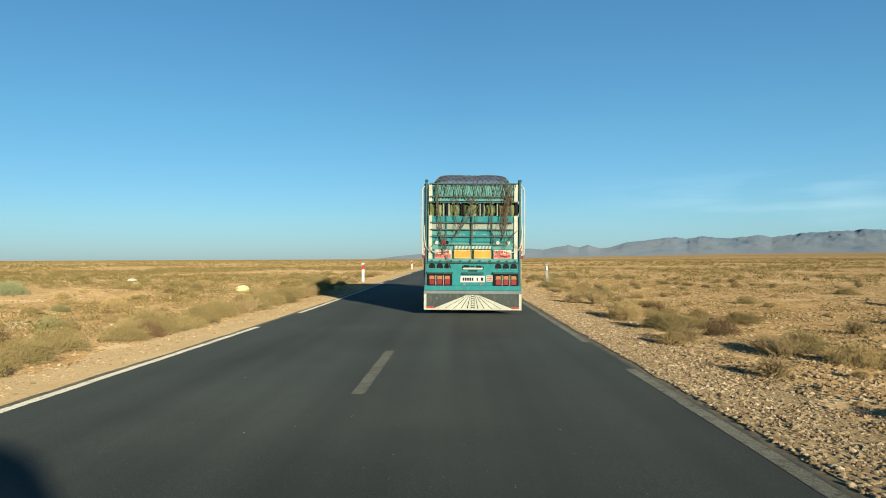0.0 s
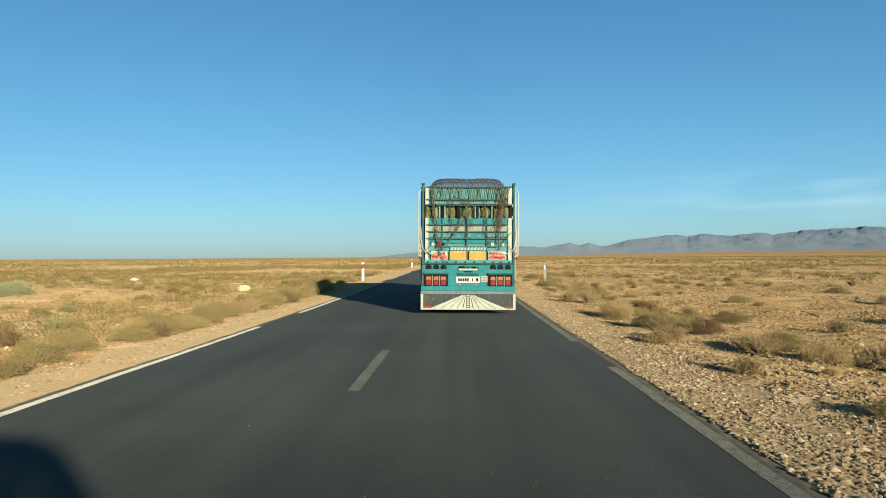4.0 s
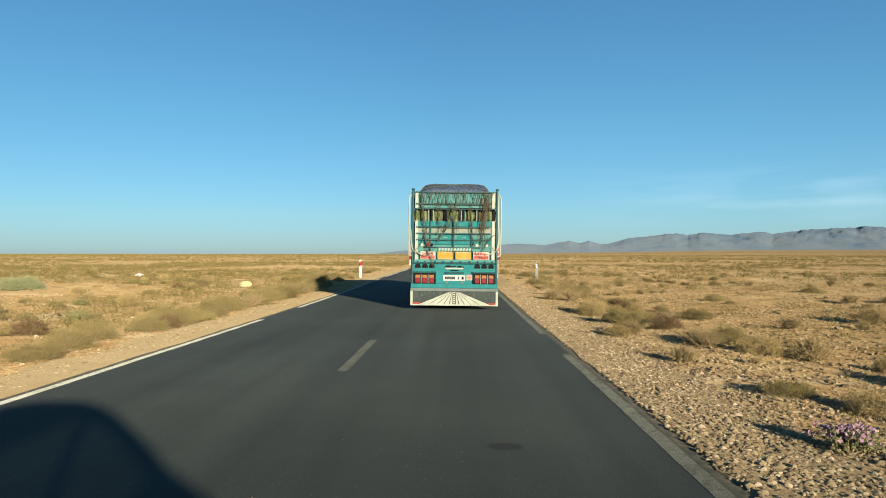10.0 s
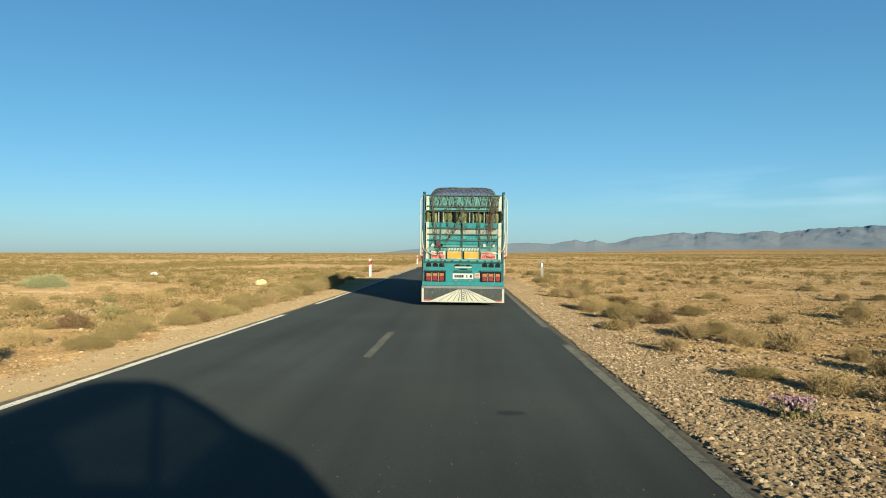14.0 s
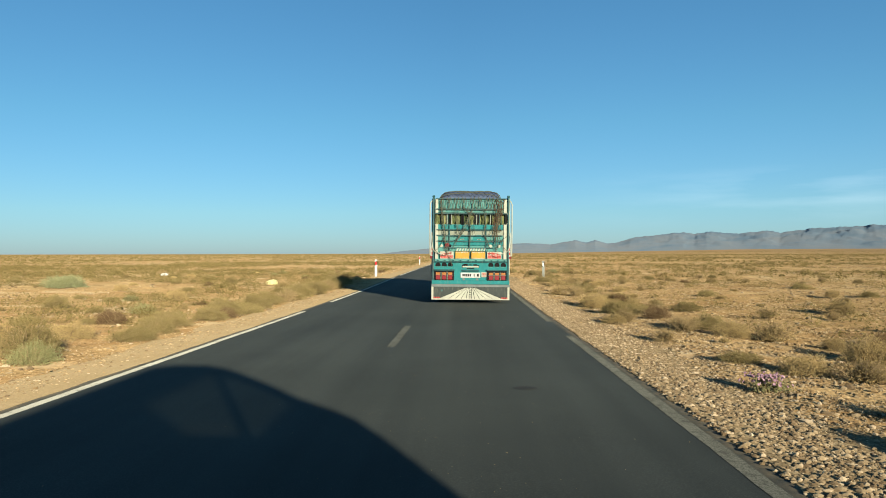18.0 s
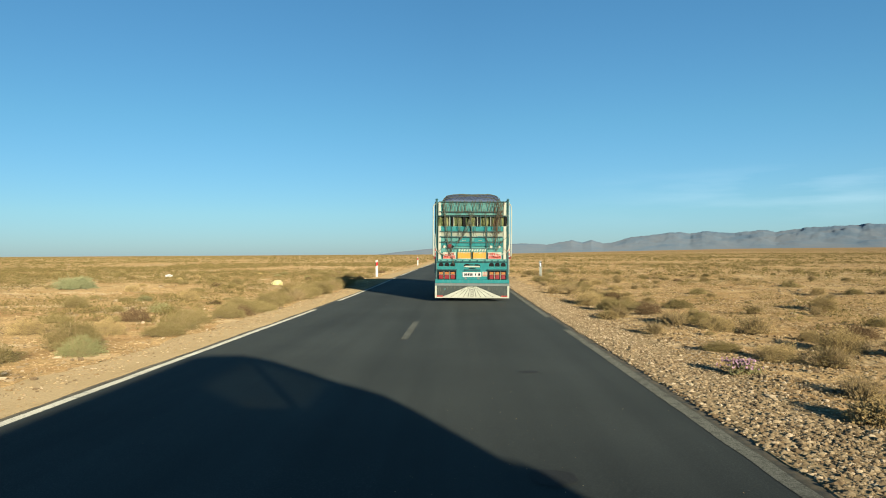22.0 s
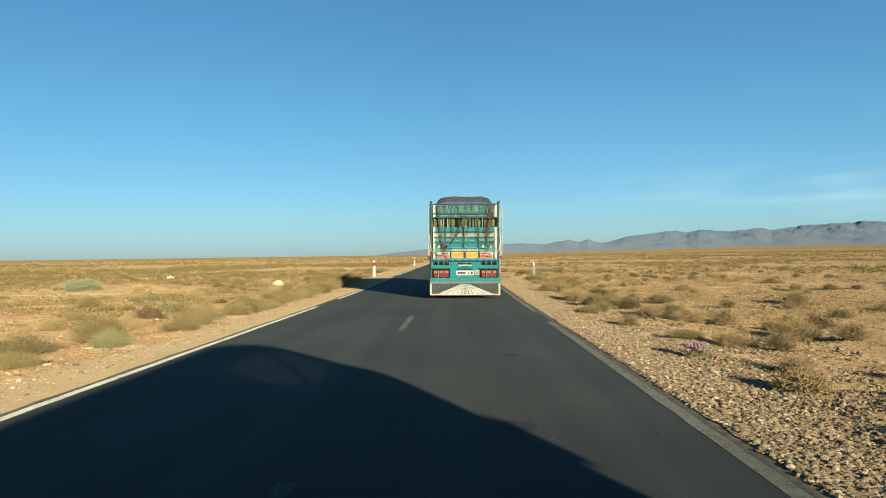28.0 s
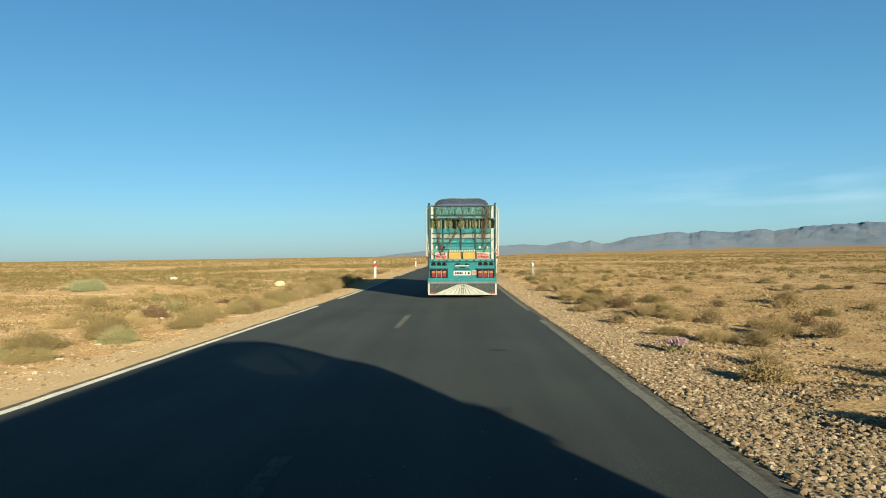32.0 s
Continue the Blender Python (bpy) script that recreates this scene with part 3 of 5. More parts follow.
number_plate = plate("number_plate", -22, 21.5, 57.5, 69, -0.022, -0.004, PLATE_WHITE, label="white number plate with illegible dark bars")
for k, (x0, w) in enumerate(((-18, 3), (-14, 3), (-10, 3), (-6, 3), (-2, 3), (7, 2), (14.5, 4))):
    plate("bar", x0, x0 + w, 60.5, 66, -0.027, -0.023, BLACK, number_plate, 0)
plate("plate_lamp", -19, 19, 71.5, 75.5, -0.05, -0.001, TEAL_DARK, bevel=0.006)
plate("emblem", -18, 18, 80.5, 83.5, -0.02, -0.002, WHITE, bevel=0.003, label="white and black painted emblem strip")
for x0, x1, z0, z1 in ((-16, -6, 84, 88), (-4, 3, 85.2, 87), (6, 15, 84, 87.5), (-19, -16, 80, 86), (16, 19, 80, 86), (-8, 8, 77, 79)):
    plate("stroke", x0, x1, z0, z1, -0.018, -0.002, BLACK, bevel=0)
sticker = plate("sticker", 24, 35.5, 59, 70, -0.010, -0.001, WHITE, bevel=0, label="small white sign with red bars")
for z in (61, 64, 67):
    plate("bar", 25.5, 34, z, z + 1.4, -0.014, -0.011, RED, sticker, 0)
for sgn in (-1, 1):
    part("mount", disc(sgn * 15 * U, -0.01, 54 * U, 2.6 * U, 0.02), BEAM_GREY, truck)

# Row of painted panels with bars in place of their lettering
for x0, x1, mat, ink in ((-68, -38, WHITE, RED), (-34, -3, YELLOW, WHITE), (1.5, 32, YELLOW, WHITE), (36.5, 68, WHITE, RED)):
    pan = plate("painted_panel", x0, x1, 99.5, 115.5, -0.02, 0.03, mat, bevel=0.005, label="painted tailboard panel with illegible lettering bars")
    if ink is RED:
        plate("wash", x0 + 1, x1 - 1, 100.2, 108, -0.0225, -0.0205, PINK, pan, 0)
        for z0, z1 in ((100.5, 106.5), (108, 114.5)):
            xx = x0 + 1.5
            while xx < x1 - 4:
                wd = random.uniform(1.2, 3.6)
                lo, hi = z0 + random.uniform(0, 2.5), z1 - random.uniform(0, 2.5)
                lean = random.uniform(-0.8, 0.8)
                xe = min(xx + wd, x1 - 1.5)
                part("bar", prism([(xx * U, lo * U), (xe * U, lo * U), ((xe + lean) * U, hi * U), ((xx + lean) * U, hi * U)], -0.027, -0.023), ink, pan)
                xx += wd + random.uniform(0.5, 1.3)
    else:
        plate("bar", x0 + 1, x1 - 1, 100.3, 101.3, -0.025, -0.021, WHITE, pan, 0)
        xx = x0 + 2
        while xx < x1 - 5:
            wd, hi = random.uniform(1.5, 4.5), random.uniform(112.2, 113.6)
            part("bar", prism([(xx * U, hi * U), ((xx + wd) * U, hi * U), ((xx + wd + 1) * U, 115 * U), ((xx + 1) * U, 115 * U)], -0.025, -0.021), ink, pan)
            xx += wd + random.uniform(0.8, 2.5)
plate("lower_rail", -80, 80, 94.3, 99.2, -0.016, 0.03, TEAL_PALE, bevel=0.005)
plate("painted_strip", -34, 32, 116.5, 123, -0.018, 0.03, TEAL_PALE, bevel=0.004)
for k in range(11):
    x = -32 + 6 * k
    part("slash", prism([(x * U, 117 * U), ((x + 3) * U, 117 * U), ((x + 5) * U, 122.5 * U), ((x + 2) * U, 122.5 * U)], -0.024, -0.019), WHITE, truck)

# Tailgate boards
boards = [(116, 128, TEAL_PALE), (129, 140, TEAL), (141, 150, TEAL_PALE), (151, 164, BEIGE), (165, 175, TEAL), (202, 208, TEAL_LIGHT), (211, 227, TEAL_LIGHT), (227.6, 232, TEAL_PALE)]
for z0, z1, mat in boards:
    plate("tailgate_board", -80, 80, z0, z1, 0.03, 0.065, mat, bevel=0.006)
plate("backing_board", -80, 80, 94, 176, 0.07, 0.10, TEAL_PALE)
for x0, x1 in ((-79, -73), (72.5, 79)):
    plate("side_stile", x0, x1, 96, 176, -0.012, 0.028, WHITE)
    plate("side_stile", x0, x1, 201, 232, -0.012, 0.028, WHITE)
for x in (-48, -3, 33):
    plate("upright", x - 1.4, x + 1.4, 96, 176, -0.015, 0.028, TEAL_DARK)
# Arched window shapes painted on the middle boards
for cx in (-19, 18):
    arch = [(cx - 13, 130), (cx + 13, 130), (cx + 13, 146)] + [(cx + 13 * math.cos(a), 146 + 7 * math.sin(a)) for a in np.linspace(0.2, math.pi - 0.2, 9)] + [(cx - 13, 146)]
    part("painted_arch", prism([(x * U, z * U) for x, z in arch], 0.018, 0.028), TEAL, truck)
    part("handle", tube([((cx - 4) * U, 0.0, 142 * U), (cx * U, -0.02, 143.5 * U), ((cx + 4) * U, 0.0, 142 * U)], 0.008), WHITE, truck)
part("round_sign", disc(-53 * U, -0.012, 130 * U, 4.8 * U, 0.02), RED_LENS, truck, "red round disc")
for x, mat in ((-65, WHITE), (-46, BLACK), (44, WHITE), (63, WHITE)):
    part("rosette", disc(x * U, -0.008, 128 * U, 3.2 * U, 0.016), mat, truck)
# Open band with the load of straw-coloured sacks behind dark posts
for k in range(11):
    cx = -73 + 14.6 * k
    bm = bmesh.new()
    bmesh.ops.create_icosphere(bm, subdivisions=3, radius=1.0)
    for v in bm.verts:
        f = 1 + 0.12 * noise.noise(v.co * 2.1 + Vector((k, 0, 0)))
        v.co = Vector((cx * U + v.co.x * 9.6 * U * f, 0.32 + v.co.y * 0.24, 187 * U + v.co.z * 17 * U * f))
    part("sack", bm, SACK, truck, "straw-coloured sack in the open band", True)
plate("band_back", -80, 80, 175, 200, 0.58, 0.61, BLACK)
# Black strip in place of the shade along the band's top edge.
plate("band_lintel", -80, 80, 199.8, 201.8, 0.0, 0.06, BLACK, bevel=0.003)
for x, hw in ((-78, 1.2), (-66.5, 1.0), (-51, 0.7), (-46.5, 1.4), (-20.5, 1.0), (-17, 1.6), (-5, 0.7), (10, 1.0), (15, 1.9), (19, 0.9), (32, 0.7), (46, 1.0), (58, 0.8), (67, 0.8)):
    plate("slat", x - hw, x + hw, 175, 200, 0.03, 0.06, BLACK if hw > 0.9 else TEAL_DARK, bevel=0.003)
for x0, x1 in ((-80, -74), (75, 80)):
    plate("band_cheek", x0, x1, 175, 200, 0.031, 0.065, BLACK if x0 > 0 else SACK, bevel=0.003)
for x in (-53, -43, 12.5, 43):
    plate("pale_slat", x - 1.0, x + 1.0, 176, 199, 0.025, 0.055, BEIGE, bevel=0.003)
# Cross bars in front of the boards
for z, xa, xb, rad in ((209.5, -77, 70, 0.020), (199.6, -80, 80, 0.016), (163.5, -76, 70, 0.016), (151, -76, 70, 0.018), (138.5, -76, 72, 0.016), (124, -60, 52, 0.014), (232.5, -78, 78, 0.018)):
    part("cross_bar", tube([(xa * U, -0.035, z * U), (0, -0.04, (z - 0.5) * U), (xb * U, -0.035, z * U)], rad, 8), STEEL, truck, "dark horizontal steel bar")
# Corner posts and outer white pipes
for sgn in (-1, 1):
    part("corner_post", box(*sorted((sgn * 81.4 * U, sgn * 84.8 * U)), -0.03, 0.06, 52 * U, 236 * U, 0.012), TEAL_POST, truck)
    part("post_cap", box(*sorted((sgn * 80 * U, sgn * 86 * U)), -0.035, 0.095, 236 * U, 240 * U, 0.02), TEAL_DARK, truck)
    pipe = [(sgn * 85 * U, 0.05, 229 * U), (sgn * 89 * U, 0.03, 226 * U), (sgn * 91 * U, 0.03, 220 * U), (sgn * 91.2 * U, 0.03, 160 * U), (sgn * 90.6 * U, 0.03, 108 * U), (sgn * 87 * U, 0.04, 105 * U)]
    part("outer_pipe", tube(pipe, 0.019, 8), WHITE, truck, "white painted outer pipe", True)
    part("mud_panel", box(*sorted((sgn * 82.5 * U, sgn * 88 * U)), 0.0, 0.03, 104 * U, 150 * U, 0.005), WHITE, truck)
    for z in (108, 118):
        part("stripe", box(*sorted((sgn * 83.5 * U, sgn * 87 * U)), -0.004, -0.001, z * U, (z + 6) * U), RED, truck)
    part("curved_rib", tube([(sgn * 87 * U, -0.02, 158 * U), (sgn * 86.5 * U, -0.03, 138 * U), (sgn * 84 * U, -0.035, 121 * U), (sgn * 77 * U, -0.04, 112.5 * U), (sgn * 66 * U, -0.04, 110.5 * U), (sgn * 56 * U, -0.03, 113 * U)], 0.017, 8), WHITE, truck)
    part("side_light", box(*sorted((sgn * 84 * U, sgn * 90 * U)), 0.0, 0.05, 100 * U, 106 * U, 0.01), RED_LENS, truck)
# Cargo sides, built of boards and posts
for sgn in (-1, 1):
    side = part("side_wall", box(*sorted((sgn * 1.15, sgn * 1.19)), 0.10, L_BODY, 0.95, 2.50, 0.008), TEAL_PALE, truck)
    for z in (1.0, 1.32, 1.64, 1.96, 2.28, 2.62, 2.95, 3.2):
        part("side_board", box(*sorted((sgn * 1.195, sgn * 1.225)), 0.10, L_BODY, z, z + 0.24, 0.008), TEAL if z < 2.5 else TEAL_PALE, side)
    for k in range(9):
        y = 0.35 + k * (L_BODY - 0.6) / 8
        part("side_post", box(*sorted((sgn * 1.228, sgn * 1.26)), y, y + 0.09, 0.9, 3.35, 0.008), WHITE, side)
    part("mud_guard", box(*sorted((sgn * 0.78, sgn * 1.2)), 0.9, 3.6, 0.86, 0.93, 0.01), BLACK, truck)
part("front_wall", box(-1.2, 1.2, L_BODY - 0.05, L_BODY, 0.9, 3.40, 0.01), TEAL_PALE, truck)
part("load_floor", box(-1.2, 1.2, 0.12, L_BODY, 0.86, 0.94, 0.01), CHASSIS, truck)
for sgn in (-1, 1):
    part("chassis_rail", box(*sorted((sgn * 0.36, sgn * 0.46)), 0.2, 9.7, 0.62, 0.85, 0.01), CHASSIS, truck)
# Load under its tarpaulin, with a crumpled rounded top
def tarp_top(x, y):
    """Height of the covered load: x from -1 to 1 across, y from 0 at the tail to 1."""
    round_x = max(0.0, 1 - abs(x) ** 11.0)
    round_y = min(1.0, y * 14.0 + 0.05) ** 0.35
    return 3.24 + (0.30 + 0.255 * min(1.0, y / 0.32)) * round_x * round_y * (0.98 + 0.02 * math.cos(9 * y)) * (1 - 0.04 * x * x) + (0.014 * noise.noise((x * 3, y * 11, 2)) + 0.012 * noise.noise((x * 9, y * 40, 5))) * round_x - 0.014 * abs(math.sin(y * 40)) * round_x


bm = bmesh.new()
NX, NY = 26, 64
grid = []
for j in range(NY + 1):
    row = []
    for i in range(NX + 1):
        x, y = -1 + 2 * i / NX, j / NY
        round_x = max(0.0, 1 - abs(x) ** 5.0)
        z = tarp_top(x, y)
        row.append(bm.verts.new((x * (1.0 + 0.09 * min(1.0, y / 0.3)) - 0.02, 0.05 + y * (L_BODY - 0.15), z)))
    grid.append(row)
for j in range(NY):
    for i in range(NX):
        bm.faces.new((grid[j][i], grid[j][i + 1], grid[j + 1][i + 1], grid[j + 1][i]))
skirt = [bm.verts.new((v.co.x, v.co.y, 2.95)) for v in grid[0]]
for i in range(NX):
    bm.faces.new((skirt[i], skirt[i + 1], grid[0][i + 1], grid[0][i]))
part("tarpaulin", bm, TARP, truck, "grey-blue crumpled tarpaulin over the load", True)
# Ropes: zigzag lacing, hanging bundles and loose ends
rng = random.Random(7)
for k in range(15):
    x = -62 + 8.6 * k + rng.uniform(-2, 2)
    side = 1 if k % 2 else -1
    pts = [((x + side * 6 * u_ + rng.uniform(-0.6, 0.6)) * U, -0.055 - 0.01 * math.sin(3 * u_), (236 - 29 * u_) * U) for u_ in np.linspace(0, 1, 6)]
    part("lacing_rope", tube(pts, 0.010, 5), ROPE_DARK, truck)
    pts2 = [((x - side * 5 * u_ + rng.uniform(-0.6, 0.6)) * U, -0.060, (236 - 29 * u_) * U) for u_ in np.linspace(0, 1, 6)]
    part("lacing_rope", tube(pts2, 0.008, 5), ROPE_DARK, truck)


def bundle(way, n, loose, mat, rad):
    """A bundle of slack ropes that follows a way of (x, z) down the tailgate."""
    xs, zs = [p[0] for p in way], [p[1] for p in way]
    for _ in range(n):
        ph, off, cut = rng.uniform(0, 6), rng.gauss(0, loose), rng.uniform(0.55, 1.0)
        pts = []
        for u_ in np.linspace(0, cut, 14):
            x, z = np.interp(u_ * (len(way) - 1), range(len(way)), xs), np.interp(u_ * (len(way) - 1), range(len(way)), zs)
            pts.append(((x + off + loose * 0.7 * math.sin(ph + u_ * 9) + 0.5 * math.sin(2 * ph + u_ * 23)) * U, -0.07 - 0.03 * rng.random(), z * U))
        part("hanging_rope", tube(pts, rad, 5), mat, truck, "rope hanging down the tailgate")


bundle([(65, 231), (62, 214), (64, 198), (56, 180), (57, 160), (49, 140), (47, 120)], 13, 4.4, ROPE_BROWN, 0.0060)
bundle([(66, 228), (58, 205), (62, 190), (54, 170), (53, 150), (55, 126), (58, 106)], 7, 2.6, ROPE_DARK, 0.0055)
bundle([(-66, 230), (-64, 205), (-62, 182), (-59, 160), (-57, 142), (-52, 126), (-54, 104)], 8, 2.4, ROPE_DARK, 0.0055)
bundle([(2, 206), (-4, 190), (-14, 170), (-22, 154), (-30, 140), (-36, 124), (-44, 108)], 6, 2.6, ROPE_DARK, 0.0052)
bundle([(-8, 208), (-6, 194), (-3, 178), (-1, 160), (-2, 140), (-2, 120), (-2, 100)], 3, 1.6, ROPE_DARK, 0.0052)
bundle([(30, 210), (31, 190), (33, 172), (31, 154), (36, 140), (38, 128), (39, 116)], 4, 2.0, ROPE_DARK, 0.0052)
bundle([(-34, 212), (-34, 198), (-31, 186), (-33, 170), (-30, 160), (-32, 150), (-30, 140)], 5, 3.0, ROPE_DARK, 0.0050)
bundle([(-14, 214), (0, 204), (10, 192), (4, 180), (12, 168), (8, 156), (14, 146)], 5, 5.0, ROPE_DARK, 0.0048)
bundle([(-58, 128), (-56, 120), (-50, 108), (-46, 98), (-44, 90), (-42, 82), (-43, 74)], 3, 1.2, ROPE_DARK, 0.0050)
for x0, z0, x1, z1, sag in ((-58, 150, -80, 118, 8), (62, 150, 82, 118, 8), (5, 190, -35, 140, 4), (55, 116, 80, 150, -5), (-82, 122, -52, 108, 7), (40, 115, 64, 106, 6)):
    pts = [((x0 + (x1 - x0) * u_) * U, -0.08, (z0 + (z1 - z0) * u_ - sag * 4 * u_ * (1 - u_)) * U) for u_ in np.linspace(0, 1, 9)]
    part("slack_rope", tube(pts, 0.007, 5), ROPE_DARK if x0 < 40 else ROPE_BROWN, truck)
# Net of thin cords over the tail end of the load
for k in range(-7, 8):
    for lean in (-1, 1):
        pts = []
        for u_ in np.linspace(0, 1, 14):
            x = k * 0.135 + lean * 0.62 * u_
            if abs(x) < 0.97:
                y = 0.10 + 1.9 * u_
                pts.append((x * 1.02 - 0.02, y, tarp_top(x, (y - 0.05) / (L_BODY - 0.15)) + 0.010))
        if len(pts) > 3:
            part("net_cord", tube(pts, 0.0042, 4), NET_CORD, truck)
for k in range(9):
    y0_, y1_ = (0.12 + 0.42 * k, 0.75 + 0.42 * k) if k % 2 else (0.9 + 0.42 * k, 0.08 + 0.42 * k)
    pts = [(x * 1.04 - 0.02, y0_ + (y1_ - y0_) * (x + 1) / 2, tarp_top(x, (y0_ + (y1_ - y0_) * (x + 1) / 2 - 0.05) / (L_BODY - 0.15)) + 0.010) for x in np.linspace(-1, 1, 22)]
    part("load_rope", tube(pts, 0.011, 5), ROPE_DARK, truck)
for k in range(4):
    y = 0.5 + 1.7 * k
    pts = [(x * 1.06 - 0.02, y + 0.3 * x, tarp_top(x, (y + 0.3 * x - 0.05) / (L_BODY - 0.15)) + 0.012) for x in np.linspace(-1, 1, 22)]
    part("load_rope", tube(pts, 0.012, 5), ROPE_DARK, truck)


# Wheels and cab
def wheel(x, y, r=0.50, w=0.28):
    tyre = part("tyre", disc(x, y, r, r, w, "x", 32), TYRE, truck)
    bmesh_t = bmesh.new()
    bmesh_t.from_mesh(tyre.data)
    bmesh.ops.bevel(bmesh_t, geom=[e for e in bmesh_t.edges if len(e.link_faces) == 2 and e.calc_face_angle(0) > 1.2], offset=0.04, segments=2, affect="EDGES")
    bmesh_t.to_mesh(tyre.data)
    bmesh_t.free()
    sgn = 1 if x > 0 else -1
    part("rim", disc(x + sgn * 0.01, y, r, r * 0.56, w, "x", 24, r2=None), RIM, tyre)
    part("hub", disc(x + sgn * (w / 2 + 0.02), y, r, 0.10, 0.06, "x", 12), CHASSIS, tyre)


for sgn in (-1, 1):
    for y in (1.5, 2.85):
        wheel(sgn * 1.02, y)
        wheel(sgn * 0.70, y)
    wheel(sgn * 1.05, 8.7)
for y in (1.5, 2.85, 8.7):
    part("axle", tube([(-1.0, y, 0.5), (1.0, y, 0.5)], 0.07, 10), CHASSIS, truck)
cab = part("cab", box(-1.2, 1.2, 7.75, 9.75, 0.85, 2.85, 0.10), CAB_WHITE, truck, "teal truck cab")
part("windscreen", box(-1.05, 1.05, 9.72, 9.765, 1.85, 2.6, 0.02), GLASS_DARK, cab)
for sgn in (-1, 1):
    part("side_window", box(*sorted((sgn * 1.16, sgn * 1.215)), 8.6, 9.5, 1.85, 2.55, 0.02), GLASS_DARK, cab)
    part("headlamp", box(*sorted((sgn * 0.75, sgn * 1.1)), 9.74, 9.79, 1.0, 1.2, 0.02), REFLECT_WHITE, cab)
    part("mirror", box(*sorted((sgn * 1.3, sgn * 1.48)), 9.5, 9.58, 1.8, 2.35, 0.03), BLACK, cab)
    part("mirror_arm", tube([(sgn * 1.18, 9.5, 2.3), (sgn * 1.38, 9.54, 2.25)], 0.015), BLACK, cab)
part("front_bumper", box(-1.2, 1.2, 9.7, 9.9, 0.5, 0.85, 0.04), BEAM_GREY, cab)

# ---- unseen stand-in van behind, added to cast the camera car's shadow ----
van = empty("van", "tall grey stand-in van, unseen, added to cast the car's shadow", "van", at=pose(-0.10, -1.1, -0.02))
# Outline traced back towards the sun from the wanted shadow edge.
PROFILE = [(2.92, 0.42), (2.90, 1.60), (2.90, 2.90), (2.96, 3.17), (3.12, 3.29), (3.40, 3.34), (3.88, 3.34), (4.10, 3.28), (4.26, 3.20), (4.54, 2.98), (4.70, 2.82), (4.95, 2.67), (5.04, 2.60), (5.09, 2.44), (5.13, 2.10), (5.15, 0.42)]
VAN_Y = (4.15, 3.85, 1.75, 1.45, -4.4, -4.7)
bm = bmesh.new()
rings = [[bm.verts.new((x + (4.0 - x) * q_, y, z if z < 1 else z - 1.2 * q_)) for x, z in PROFILE] for y, q_ in zip(VAN_Y, (0.0, 0.0, 0.0, 0.0, 0.0, 0.06))]
n_ = len(PROFILE)
for j, (r0, r1) in enumerate(zip(rings, rings[1:])):
    for i in range(n_):
        if j == 1 and 7 <= i <= 9:            # the rounded roof shoulder is glazed behind the windscreen, for pale patches in the shadow
            continue
        bm.faces.new((r0[i], r0[(i + 1) % n_], r1[(i + 1) % n_], r1[i]))
rim = [bm.verts.new((4.02 + (x - 4.02) * 0.87, 4.15, 1.9 + (z - 1.9) * 0.87)) for x, z in PROFILE]
for i in range(n_):
    bm.faces.new((rings[0][i], rim[i], rim[(i + 1) % n_], rings[0][(i + 1) % n_]))
bm.faces.new(rings[-1][::-1])
bmesh.ops.recalc_face_normals(bm, faces=bm.faces)
part("body", bm, CAR_PAINT, van)
part("front_panel", box(3.04, 5.02, 4.10, 4.14, 0.60, 2.48, 0.03), CAR_PAINT, van)
part("centre_pillar", box(3.92, 4.02, 4.10, 4.14, 2.48, 3.14, 0.01), CAR_PAINT, van)
inner = [(4.02 + (x - 4.02) * 0.875, 1.9 + (z - 1.9) * 0.875) for x, z in PROFILE]
part("windscreen", prism([(3.05, 2.49)] + inner[2:12] + [(4.98, 2.49)], 4.142, 4.148), VAN_GLASS, van)
# Added pane that lets some sun through into the cast shadow.
bm = bmesh.new()
for i in range(7, 10):
    (x0, z0), (x1, z1) = PROFILE[i], PROFILE[i + 1]
    bm.faces.new([bm.verts.new(c) for c in ((x0, 3.85, z0 - 0.004), (x1, 3.85, z1 - 0.004), (x1, 1.75, z1 - 0.004), (x0, 1.75, z0 - 0.004))])
part("roof_window", bm, VAN_GLASS, van)
for x in (2.78, 5.30):
    part("door_mirror", box(x - 0.10, x + 0.10, 3.72, 3.84, 1.75, 2.10, 0.03), BLACK, van)
for x in (3.1, 4.95):
    for y in (3.0, -2.6):
        tz = -0.02 if x < 4 else -0.09
        ty = part("tyre", disc(x, y, 0.36 + tz, 0.36, 0.24, "x", 24), TYRE, van)
        part("rim", disc(x + (0.01 if x > 4 else -0.01), y, 0.36 + tz, 0.21, 0.24, "x", 16), RIM, ty)

# ---- delineator posts ----
def delineator(mat, back, front_, label, at):
    p = empty("delineator_post", label, "road post", "delineator posts along the road", at)
    bm = box(-0.085, 0.085, -0.06, 0.06, -0.1, 1.19, 0.014)
    for v in bm.verts:
        if v.co.z > 1.1:
            v.co.z -= 0.03 * (v.co.y + 0.05) / 0.1
    part("shaft", bm, mat, p)
    part("band", prism([(-0.088, 0.76), (0.088, 0.84), (0.088, 1.10), (-0.088, 1.02)], -0.063, 0.063), BLACK, p, "black slanted band")
    part("reflector", box(-0.055, 0.055, -0.073, -0.064, 0.80, 1.04, 0.006), front_, p, back)
    return p


lp = delineator(POST_WHITE, "red rectangular reflector", REFLECT_RED, "white roadside delineator post with a red reflector", pose(-4.9, 57.0, relief(-4.9, 57.0), 0, 0, 8))
